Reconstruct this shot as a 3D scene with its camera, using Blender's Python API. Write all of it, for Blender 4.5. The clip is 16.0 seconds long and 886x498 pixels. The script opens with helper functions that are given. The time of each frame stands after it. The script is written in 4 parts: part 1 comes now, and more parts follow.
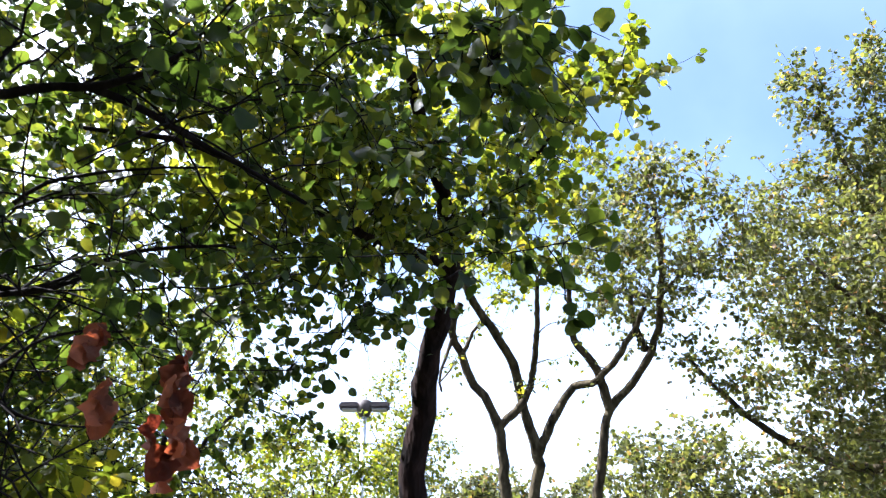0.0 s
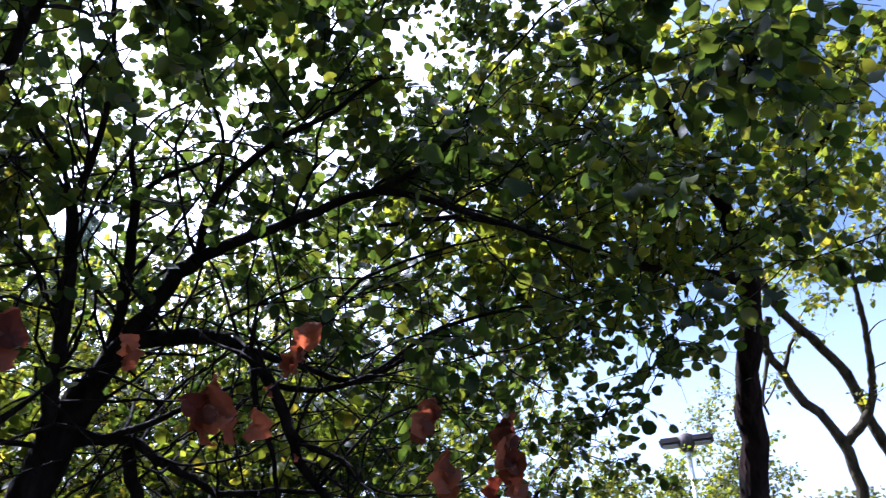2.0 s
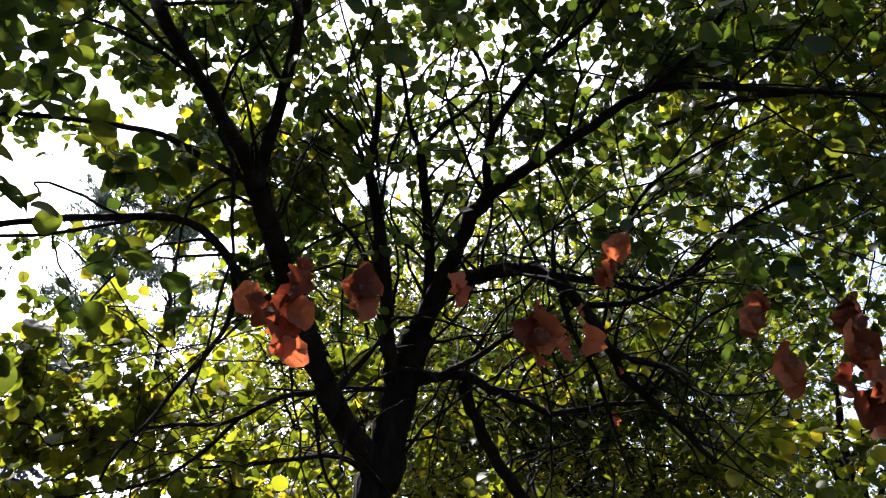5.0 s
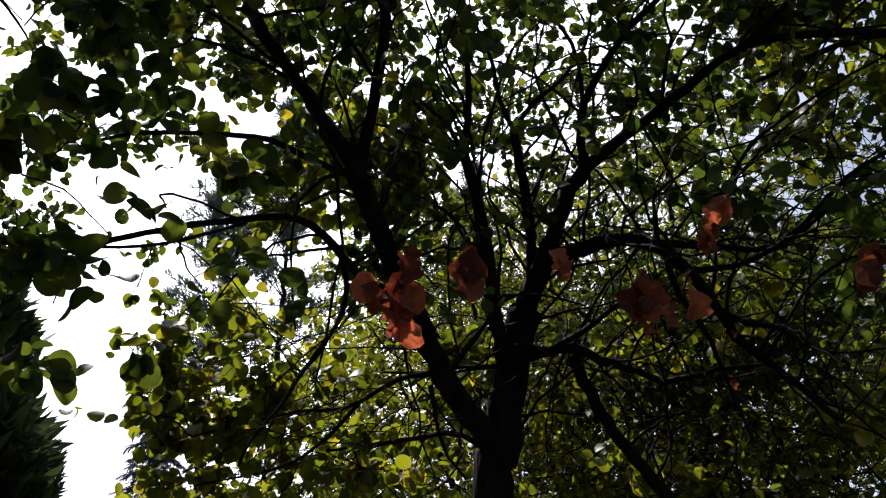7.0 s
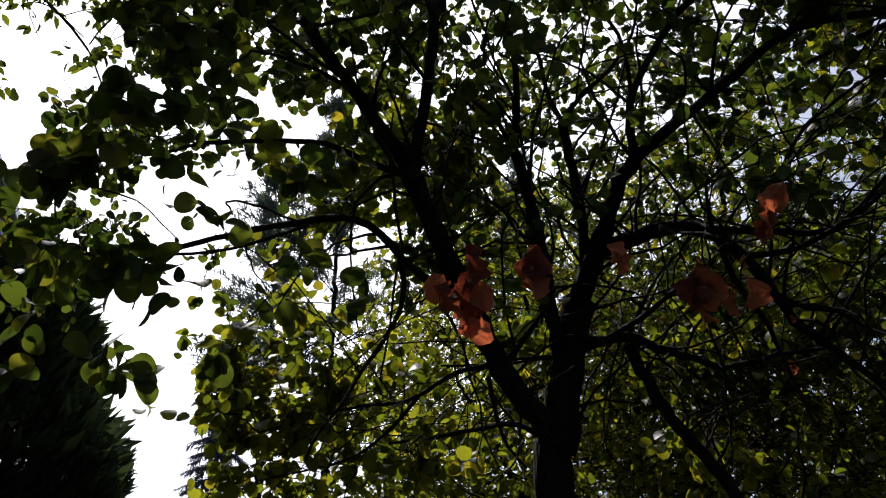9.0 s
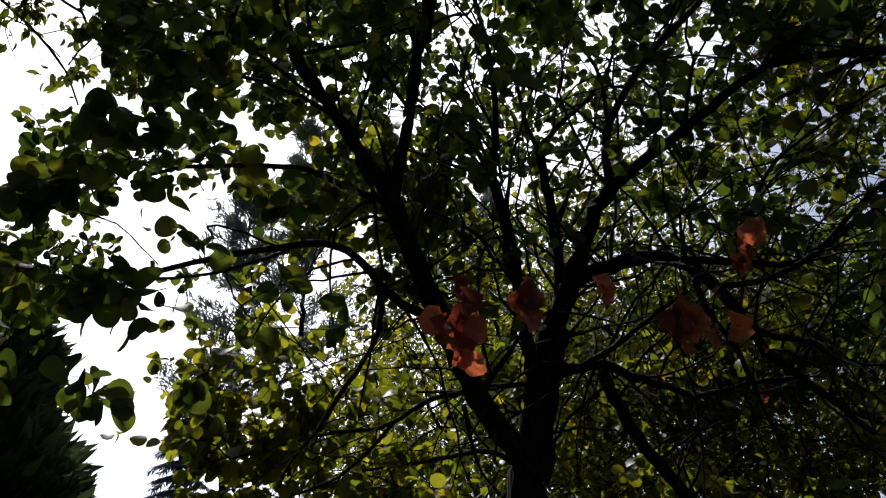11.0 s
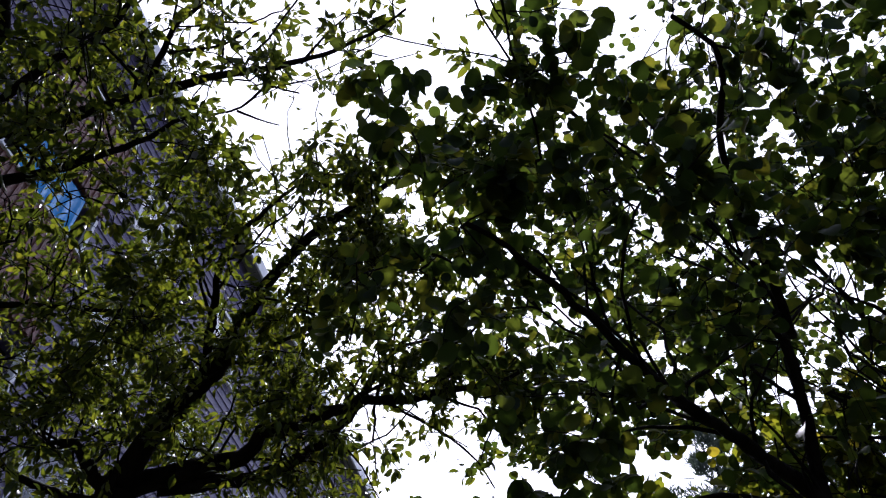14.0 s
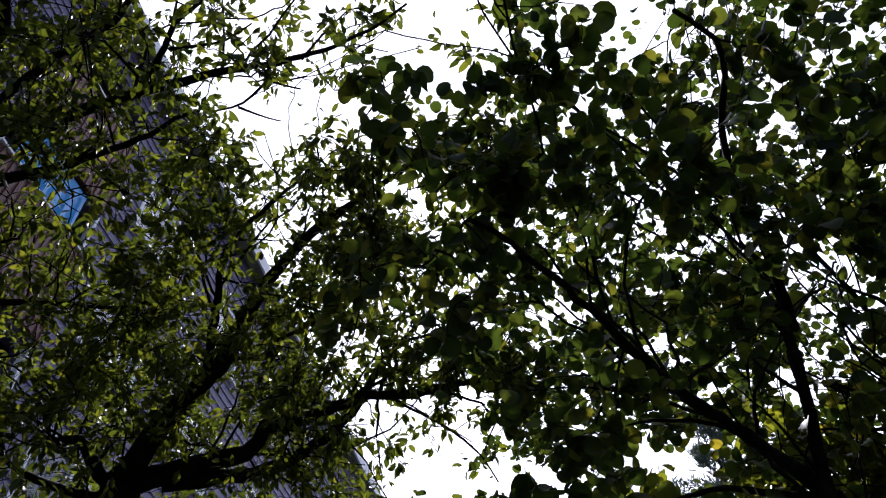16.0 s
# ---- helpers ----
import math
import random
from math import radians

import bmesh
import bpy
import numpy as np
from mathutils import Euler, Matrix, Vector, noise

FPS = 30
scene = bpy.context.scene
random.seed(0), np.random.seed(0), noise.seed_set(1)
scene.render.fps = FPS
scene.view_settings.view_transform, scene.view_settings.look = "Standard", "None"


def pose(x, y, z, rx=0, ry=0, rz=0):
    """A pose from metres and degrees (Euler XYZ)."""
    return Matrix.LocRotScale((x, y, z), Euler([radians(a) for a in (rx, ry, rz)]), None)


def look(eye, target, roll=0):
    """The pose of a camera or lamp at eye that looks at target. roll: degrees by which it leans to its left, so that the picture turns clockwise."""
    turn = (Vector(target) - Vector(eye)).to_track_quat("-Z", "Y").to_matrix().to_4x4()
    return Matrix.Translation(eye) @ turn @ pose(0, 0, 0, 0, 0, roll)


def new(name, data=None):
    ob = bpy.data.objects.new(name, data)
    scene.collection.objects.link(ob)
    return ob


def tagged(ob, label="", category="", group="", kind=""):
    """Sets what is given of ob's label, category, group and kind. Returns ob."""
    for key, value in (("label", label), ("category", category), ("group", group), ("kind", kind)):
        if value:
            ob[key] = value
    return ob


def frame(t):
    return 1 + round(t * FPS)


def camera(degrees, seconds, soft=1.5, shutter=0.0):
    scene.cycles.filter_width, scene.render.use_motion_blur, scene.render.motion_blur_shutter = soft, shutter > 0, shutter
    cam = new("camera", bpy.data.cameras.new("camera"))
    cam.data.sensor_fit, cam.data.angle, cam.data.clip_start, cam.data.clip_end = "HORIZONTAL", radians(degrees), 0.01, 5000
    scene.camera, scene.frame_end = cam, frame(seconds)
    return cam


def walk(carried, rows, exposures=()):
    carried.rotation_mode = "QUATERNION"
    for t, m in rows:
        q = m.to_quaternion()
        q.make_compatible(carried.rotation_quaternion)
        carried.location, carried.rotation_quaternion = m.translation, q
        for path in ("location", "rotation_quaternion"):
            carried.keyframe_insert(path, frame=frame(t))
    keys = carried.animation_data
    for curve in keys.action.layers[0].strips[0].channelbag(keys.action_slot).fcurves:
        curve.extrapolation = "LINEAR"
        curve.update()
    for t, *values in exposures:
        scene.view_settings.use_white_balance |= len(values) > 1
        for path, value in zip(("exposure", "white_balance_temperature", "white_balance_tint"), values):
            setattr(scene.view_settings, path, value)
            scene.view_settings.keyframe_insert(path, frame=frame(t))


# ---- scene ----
cam = camera(58.7, 16.0, 1.2, 0.18)
PATH = [
    (0.0, 0.066, 0.068, 1.614, 119.84, 0.39, -0.80),
    (0.5, 0.071, 0.060, 1.618, 122.94, 1.03, 4.07),
    (1.0, 0.069, 0.047, 1.619, 124.86, 0.55, 10.26),
    (1.5, 0.063, 0.029, 1.615, 124.40, 0.14, 15.80),
    (2.0, 0.051, 0.009, 1.607, 122.99, 0.05, 22.54),
    (2.5, 0.041, 0.002, 1.599, 121.47, -0.33, 29.07),
    (3.0, 0.032, -0.001, 1.598, 120.45, -0.16, 31.98),
    (3.5, 0.021, -0.002, 1.597, 119.39, -0.29, 35.71),
    (4.0, 0.010, 0.002, 1.601, 118.94, 0.12, 39.40),
    (4.5, -0.000, 0.000, 1.600, 118.09, 0.01, 42.47),
    (5.0, -0.005, -0.007, 1.597, 117.34, -0.09, 45.41),
    (5.2, -0.005, -0.011, 1.595, 117.06, -0.25, 46.19),
    (7.3, 0.051, -0.046, 1.571, 115.37, 0.59, 55.73),
    (7.5, 0.061, -0.047, 1.569, 115.00, 0.70, 56.81),
    (8.0, 0.087, -0.048, 1.567, 113.95, 2.05, 58.09),
    (8.5, 0.087, -0.075, 1.562, 114.16, 1.89, 58.31),
    (8.7, 0.080, -0.087, 1.562, 115.02, 1.23, 58.34),
    (10.8, 0.054, -0.147, 1.566, 116.17, 0.93, 55.58),
    (11.0, 0.061, -0.147, 1.569, 116.97, 1.26, 55.52),
    (11.5, 0.100, -0.138, 1.580, 119.38, 2.43, 56.16),
    (12.0, 0.137, -0.154, 1.583, 119.55, 2.69, 62.33),
    (12.5, 0.154, -0.179, 1.587, 121.79, 2.73, 73.13),
    (12.7, 0.158, -0.193, 1.588, 125.97, 2.44, 75.78),
    (13.0, 0.162, -0.215, 1.590, 131.95, 2.55, 79.35),
    (13.5, 0.184, -0.232, 1.593, 137.77, 0.80, 84.63),
    (14.0, 0.228, -0.230, 1.590, 139.50, 0.10, 87.84),
    (14.5, 0.245, -0.236, 1.585, 138.84, -0.45, 89.03),
    (15.0, 0.245, -0.234, 1.585, 139.64, 0.11, 87.94),
    (15.5, 0.234, -0.237, 1.593, 139.25, 0.35, 87.86),
    (16.0, 0.234, -0.234, 1.591, 139.04, 0.28, 88.20),
]
EXPOSURES = [
    (0.0, 2.75, 5450, 17), (0.5, 2.1, 4950, 20), (1.0, 1.85, 4750, 31), (2.0, 2.1, 5000, 25), (3.0, 2.45, 5350, 22), (4.0, 2.25, 5700, 18), (5.0, 2.03, 5950, 18),
    (7.5, 0.5, 5950, 18), (12.0, 0.24, 5950, 18), (12.6, 0.2, 5950, 18), (12.9, 1.85, 5200, 50), (13.2, 1.85, 5200, 50), (13.6, 1.1, 5300, 38),
    (14.2, 0.45, 5500, 23), (16.0, 0.45, 5500, 23)]
walk(cam, [(t, pose(*p)) for t, *p in PATH], EXPOSURES)

# ---- sky and sun ----
SUN_AZ, SUN_EL = 89.5, 52.4          # degrees to the left of +y, and above the horizon
sun_dir = Vector((-math.sin(radians(SUN_AZ)) * math.cos(radians(SUN_EL)),
                  math.cos(radians(SUN_AZ)) * math.cos(radians(SUN_EL)), math.sin(radians(SUN_EL))))
world = bpy.data.worlds.new("sky")
scene.world = world
world.use_nodes = True
wn, wl = world.node_tree.nodes, world.node_tree.links
sky = wn.new("ShaderNodeTexSky")
sky.sky_type, sky.sun_disc = "NISHITA", False
sky.sun_elevation, sky.sun_rotation = radians(SUN_EL), radians(-SUN_AZ)
sky.air_density, sky.dust_density, sky.ozone_density = 1.0, 2.2, 0.0
# thin high cloud, thicker towards the horizon
sky_co = wn.new("ShaderNodeTexCoord")
sky_xyz = wn.new("ShaderNodeSeparateXYZ")
wl.new(sky_co.outputs["Generated"], sky_xyz.inputs[0])
cloud = wn.new("ShaderNodeTexNoise")
cloud.inputs["Scale"].default_value, cloud.inputs["Detail"].default_value = 2.2, 6
wl.new(sky_co.outputs["Generated"], cloud.inputs["Vector"])
rise = wn.new("ShaderNodeMapRange")
wl.new(sky_xyz.outputs["Z"], rise.inputs["Value"])
rise.inputs["From Min"].default_value, rise.inputs["From Max"].default_value = 0.12, 0.52
rise.inputs["To Min"].default_value, rise.inputs["To Max"].default_value = 0.58, -0.1
veil = wn.new("ShaderNodeMath")
veil.operation, veil.use_clamp = "MULTIPLY_ADD", True
wl.new(cloud.outputs[0], veil.inputs[0])
veil.inputs[1].default_value = 0.26
wl.new(rise.outputs[0], veil.inputs[2])
sky_mix = wn.new("ShaderNodeMixRGB")
# the haze is brighter and thicker towards the sun
toward = wn.new("ShaderNodeVectorMath")
toward.operation = "DOT_PRODUCT"
wl.new(sky_co.outputs["Generated"], toward.inputs[0])
toward.inputs[1].default_value = sun_dir
aureole = wn.new("ShaderNodeMapRange")
aureole.interpolation_type = "SMOOTHSTEP"
wl.new(toward.outputs["Value"], aureole.inputs["Value"])
aureole.inputs["From Min"].default_value, aureole.inputs["From Max"].default_value = 0.45, 0.92
thick = wn.new("ShaderNodeMath")
thick.operation, thick.use_clamp = "MULTIPLY_ADD", True
wl.new(aureole.outputs[0], thick.inputs[0])
thick.inputs[1].default_value = 0.85
wl.new(veil.outputs[0], thick.inputs[2])
haze = wn.new("ShaderNodeMixRGB")
wl.new(aureole.outputs[0], haze.inputs[0])
haze.inputs[1].default_value, haze.inputs[2].default_value = (10.4, 11.4, 13.0, 1), (30.0, 29.5, 29.0, 1)
clean = wn.new("ShaderNodeMixRGB")
clean.blend_type = "MULTIPLY"
clean.inputs[0].default_value, clean.inputs[2].default_value = 1.0, (0.97, 1.03, 1.01, 1)
wl.new(sky.outputs[0], clean.inputs[1])
wl.new(thick.outputs[0], sky_mix.inputs[0])
wl.new(clean.outputs[0], sky_mix.inputs[1])
wl.new(haze.outputs[0], sky_mix.inputs[2])
wl.new(sky_mix.outputs[0], wn["Background"].inputs["Color"])
wn["Background"].inputs["Strength"].default_value = 0.055
lamp = bpy.data.lights.new("sun", "SUN")
lamp.energy, lamp.angle, lamp.color = 5.0, radians(0.55), (1.0, 0.93, 0.82)
new("sun", lamp).matrix_world = look(sun_dir * 100, (0, 0, 0))


# ---- materials ----
def shader(name):
    m = bpy.data.materials.new(name)
    m.use_nodes = True
    n = m.node_tree.nodes
    return m, n, m.node_tree.links, n["Principled BSDF"]


def ramp(n, l, source, stops):
    r = n.new("ShaderNodeValToRGB")
    while len(r.color_ramp.elements) < len(stops):
        r.color_ramp.elements.new(0.5)
    for e, (at, col) in zip(r.color_ramp.elements, stops):
        e.position, e.color = at, (*col, 1)
    l.new(source, r.inputs[0])
    return r


def noise_node(n, l, scale, detail=4, kind="Object"):
    co = n.new("ShaderNodeTexCoord")
    t = n.new("ShaderNodeTexNoise")
    t.inputs["Scale"].default_value, t.inputs["Detail"].default_value = scale, detail
    l.new(co.outputs[kind], t.inputs["Vector"])
    return t


def bump(n, l, height, bsdf, strength, distance):
    b = n.new("ShaderNodeBump")
    b.inputs["Strength"].default_value, b.inputs["Distance"].default_value = strength, distance
    l.new(height, b.inputs["Height"])
    l.new(b.outputs[0], bsdf.inputs["Normal"])


def leaf_material(name, stops, through_colour, share, rough=0.45, single=False):
    """Thin leaf: a reflecting face and light that passes through, varied from leaf to leaf."""
    m, n, l, b = shader(name)
    if single:
        rnd = n.new("ShaderNodeObjectInfo").outputs["Random"]
    else:
        rnd = n.new("ShaderNodeNewGeometry").outputs["Random Per Island"]
    spots = noise_node(n, l, 55, 3)
    mix = n.new("ShaderNodeMath")
    mix.operation = "MULTIPLY_ADD"
    l.new(spots.outputs[0], mix.inputs[0])
    mix.inputs[1].default_value = 0.3
    add = n.new("ShaderNodeMath")
    add.operation = "SUBTRACT"
    l.new(rnd, add.inputs[0])
    add.inputs[1].default_value = 0.15
    l.new(add.outputs[0], mix.inputs[2])
    col = ramp(n, l, mix.outputs[0], stops)
    l.new(col.outputs[0], b.inputs["Base Color"])
    b.inputs["Roughness"].default_value = rough
    b.inputs["Specular IOR Level"].default_value = 0.25
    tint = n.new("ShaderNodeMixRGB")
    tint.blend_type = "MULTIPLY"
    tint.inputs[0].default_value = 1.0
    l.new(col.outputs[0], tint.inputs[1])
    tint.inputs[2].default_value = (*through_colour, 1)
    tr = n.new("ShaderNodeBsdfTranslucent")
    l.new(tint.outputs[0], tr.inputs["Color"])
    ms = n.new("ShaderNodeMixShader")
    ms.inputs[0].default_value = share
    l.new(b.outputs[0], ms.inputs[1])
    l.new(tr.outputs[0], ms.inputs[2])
    l.new(ms.outputs[0], n["Material Output"].inputs["Surface"])
    return m


def bark_material(name, dark, light, scale=14.0):
    m, n, l, b = shader(name)
    co = n.new("ShaderNodeTexCoord")
    mp = n.new("ShaderNodeMapping")
    mp.inputs["Scale"].default_value = (1, 1, 0.28)
    l.new(co.outputs["Object"], mp.inputs[0])
    t = n.new("ShaderNodeTexNoise")
    t.inputs["Scale"].default_value, t.inputs["Detail"].default_value = scale, 8
    l.new(mp.outputs[0], t.inputs["Vector"])
    v = n.new("ShaderNodeTexVoronoi")
    v.inputs["Scale"].default_value = scale * 2.2
    l.new(mp.outputs[0], v.inputs["Vector"])
    col = ramp(n, l, t.outputs[0], [(0.3, dark), (0.62, light), (0.8, tuple(c * 1.5 for c in light))])
    l.new(col.outputs[0], b.inputs["Base Color"])
    b.inputs["Roughness"].default_value = 0.9
    b.inputs["Specular IOR Level"].default_value = 0.06
    h = n.new("ShaderNodeMath")
    h.operation = "MULTIPLY"
    l.new(t.outputs[0], h.inputs[0])
    l.new(v.outputs["Distance"], h.inputs[1])
    bump(n, l, h.outputs[0], b, 1.0, 0.022)
    return m


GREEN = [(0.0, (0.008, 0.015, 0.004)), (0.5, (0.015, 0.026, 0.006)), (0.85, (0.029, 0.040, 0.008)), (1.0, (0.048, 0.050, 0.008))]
# brighter, yellower copy of GREEN: sunlight is put into the colour
LIT_GREEN = [(0.0, (0.016, 0.025, 0.006)), (0.5, (0.034, 0.045, 0.008)), (0.85, (0.052, 0.061, 0.010)), (1.0, (0.085, 0.076, 0.014))]
LEAF_LONG = [(0.0, (0.010, 0.016, 0.005)), (0.5, (0.022, 0.031, 0.007)), (0.85, (0.038, 0.050, 0.009)), (1.0, (0.058, 0.064, 0.011))]
OLIVE = [(0.0, (0.024, 0.030, 0.009)), (0.5, (0.042, 0.048, 0.015)), (0.93, (0.072, 0.074, 0.022)), (1.0, (0.11, 0.060, 0.030))]
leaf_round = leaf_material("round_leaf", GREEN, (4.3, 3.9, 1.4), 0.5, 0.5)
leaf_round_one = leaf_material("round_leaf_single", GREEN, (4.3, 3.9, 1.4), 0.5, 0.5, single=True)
leaf_back = leaf_material("lit_leaf", LIT_GREEN, (5.9, 5.2, 1.1), 0.5, 0.45)
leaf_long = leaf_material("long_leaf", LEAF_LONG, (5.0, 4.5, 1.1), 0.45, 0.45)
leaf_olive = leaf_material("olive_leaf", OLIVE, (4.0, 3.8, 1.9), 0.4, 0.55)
leaf_red = leaf_material("withered_leaf", [(0.0, (0.045, 0.015, 0.010)), (0.5, (0.095, 0.044, 0.028)), (1.0, (0.17, 0.085, 0.052))], (3.5, 1.65, 0.9), 0.52, 0.85, single=True)
needle_grey = leaf_material("grey_needle", [(0.0, (0.05, 0.07, 0.055)), (1.0, (0.10, 0.125, 0.095))], (1.6, 1.6, 1.4), 0.25, 0.6)
needle_blue = leaf_material("blue_needle", [(0.0, (0.04, 0.055, 0.075)), (1.0, (0.10, 0.12, 0.155))], (1.2, 1.2, 1.2), 0.2, 0.6)
needle_dark = leaf_material("dark_needle", [(0.0, (0.012, 0.02, 0.01)), (1.0, (0.035, 0.05, 0.022))], (1.8, 1.8, 1.2), 0.25, 0.6)
# backlight and crown shade are put into the first two, near-black colours
bark_shaded = bark_material("shaded_bark", (0.003, 0.0025, 0.002), (0.013, 0.010, 0.0085))
bark_red_shaded = bark_material("shaded_red_brown_bark", (0.003, 0.0025, 0.002), (0.017, 0.010, 0.008))
bark_moss = bark_material("mossy_bark", (0.014, 0.012, 0.009), (0.075, 0.062, 0.038))


# ---- building helpers ----
def part(name, bm, material, parent=None, label=""):
    me = bpy.data.meshes.new(name)
    bm.to_mesh(me)
    bm.free()
    return put(name, me, material, parent, label)


def put(name, me, material, parent=None, label=""):
    if not me.materials:
        me.materials.append(material)
    ob = new(name, me)
    ob.parent = parent
    return tagged(ob, label)


def empty(name, label, category, x=0.0, y=0.0, z=0.0, group=""):
    ob = new(name)
    ob.location = (x, y, z)
    ob.empty_display_size = 0.2
    return tagged(ob, label, category, group)


def mesh_of(name, verts, faces, smooth=True):
    """A mesh from arrays of vertices and of faces that all have as many corners."""
    me = bpy.data.meshes.new(name)
    verts, faces = np.asarray(verts, dtype=np.float32), np.asarray(faces, dtype=np.int32)
    me.vertices.add(len(verts))
    me.vertices.foreach_set("co", verts.ravel())
    me.loops.add(faces.size)
    me.loops.foreach_set("vertex_index", faces.ravel())
    me.polygons.add(len(faces))
    me.polygons.foreach_set("loop_start", np.arange(len(faces), dtype=np.int32) * faces.shape[1])
    me.polygons.foreach_set("use_smooth", np.full(len(faces), smooth))
    me.update(calc_edges=True)
    return me


def spline(pts, step):
    """Points along a smooth curve through pts, about one step apart."""
    p = np.asarray(pts, float)
    p = np.vstack([2 * p[0] - p[1], p, 2 * p[-1] - p[-2]])
    out = []
    for a, b, c, d in zip(p[:-3], p[1:-2], p[2:-1], p[3:]):
        n = max(2, int(np.linalg.norm(c - b) / step))
        for u in np.arange(n) / n:
            out.append(0.5 * (2 * b + (c - a) * u + (2 * a - 5 * b + 4 * c - d) * u * u + (3 * b - a - 3 * c + d) * u ** 3))
    out.append(p[-2])
    return np.array(out)


def tube(path, radii, sides, knobs=0.0, rng=None):
    """Vertices and quads of a round limb along path."""
    path = np.asarray(path, float)
    tan = np.gradient(path, axis=0)
    tan /= np.linalg.norm(tan, axis=1)[:, None] + 1e-9
    ref = np.array([0.31, 0.17, 0.93]) if abs(tan[0] @ [0.31, 0.17, 0.93]) < 0.9 else np.array([1.0, 0, 0])
    u = np.cross(tan, ref)
    u /= np.linalg.norm(u, axis=1)[:, None] + 1e-9
    v = np.cross(tan, u)
    a = np.arange(sides) * 2 * math.pi / sides
    r = np.asarray(radii)[:, None] * np.ones(sides)
    if knobs and rng is not None:
        r = r * (1 + knobs * rng.standard_normal(r.shape)) * (1 + knobs * 0.8 * rng.standard_normal((len(path), 1)))
    ring = path[:, None] + r[..., None] * (np.cos(a)[None, :, None] * u[:, None] + np.sin(a)[None, :, None] * v[:, None])
    n = len(path)
    i = np.arange(n - 1)[:, None] * sides
    j = np.arange(sides)[None]
    k = (j + 1) % sides
    faces = np.stack([i + j, i + k, i + sides + k, i + sides + j], -1).reshape(-1, 4)
    return ring.reshape(-1, 3), faces


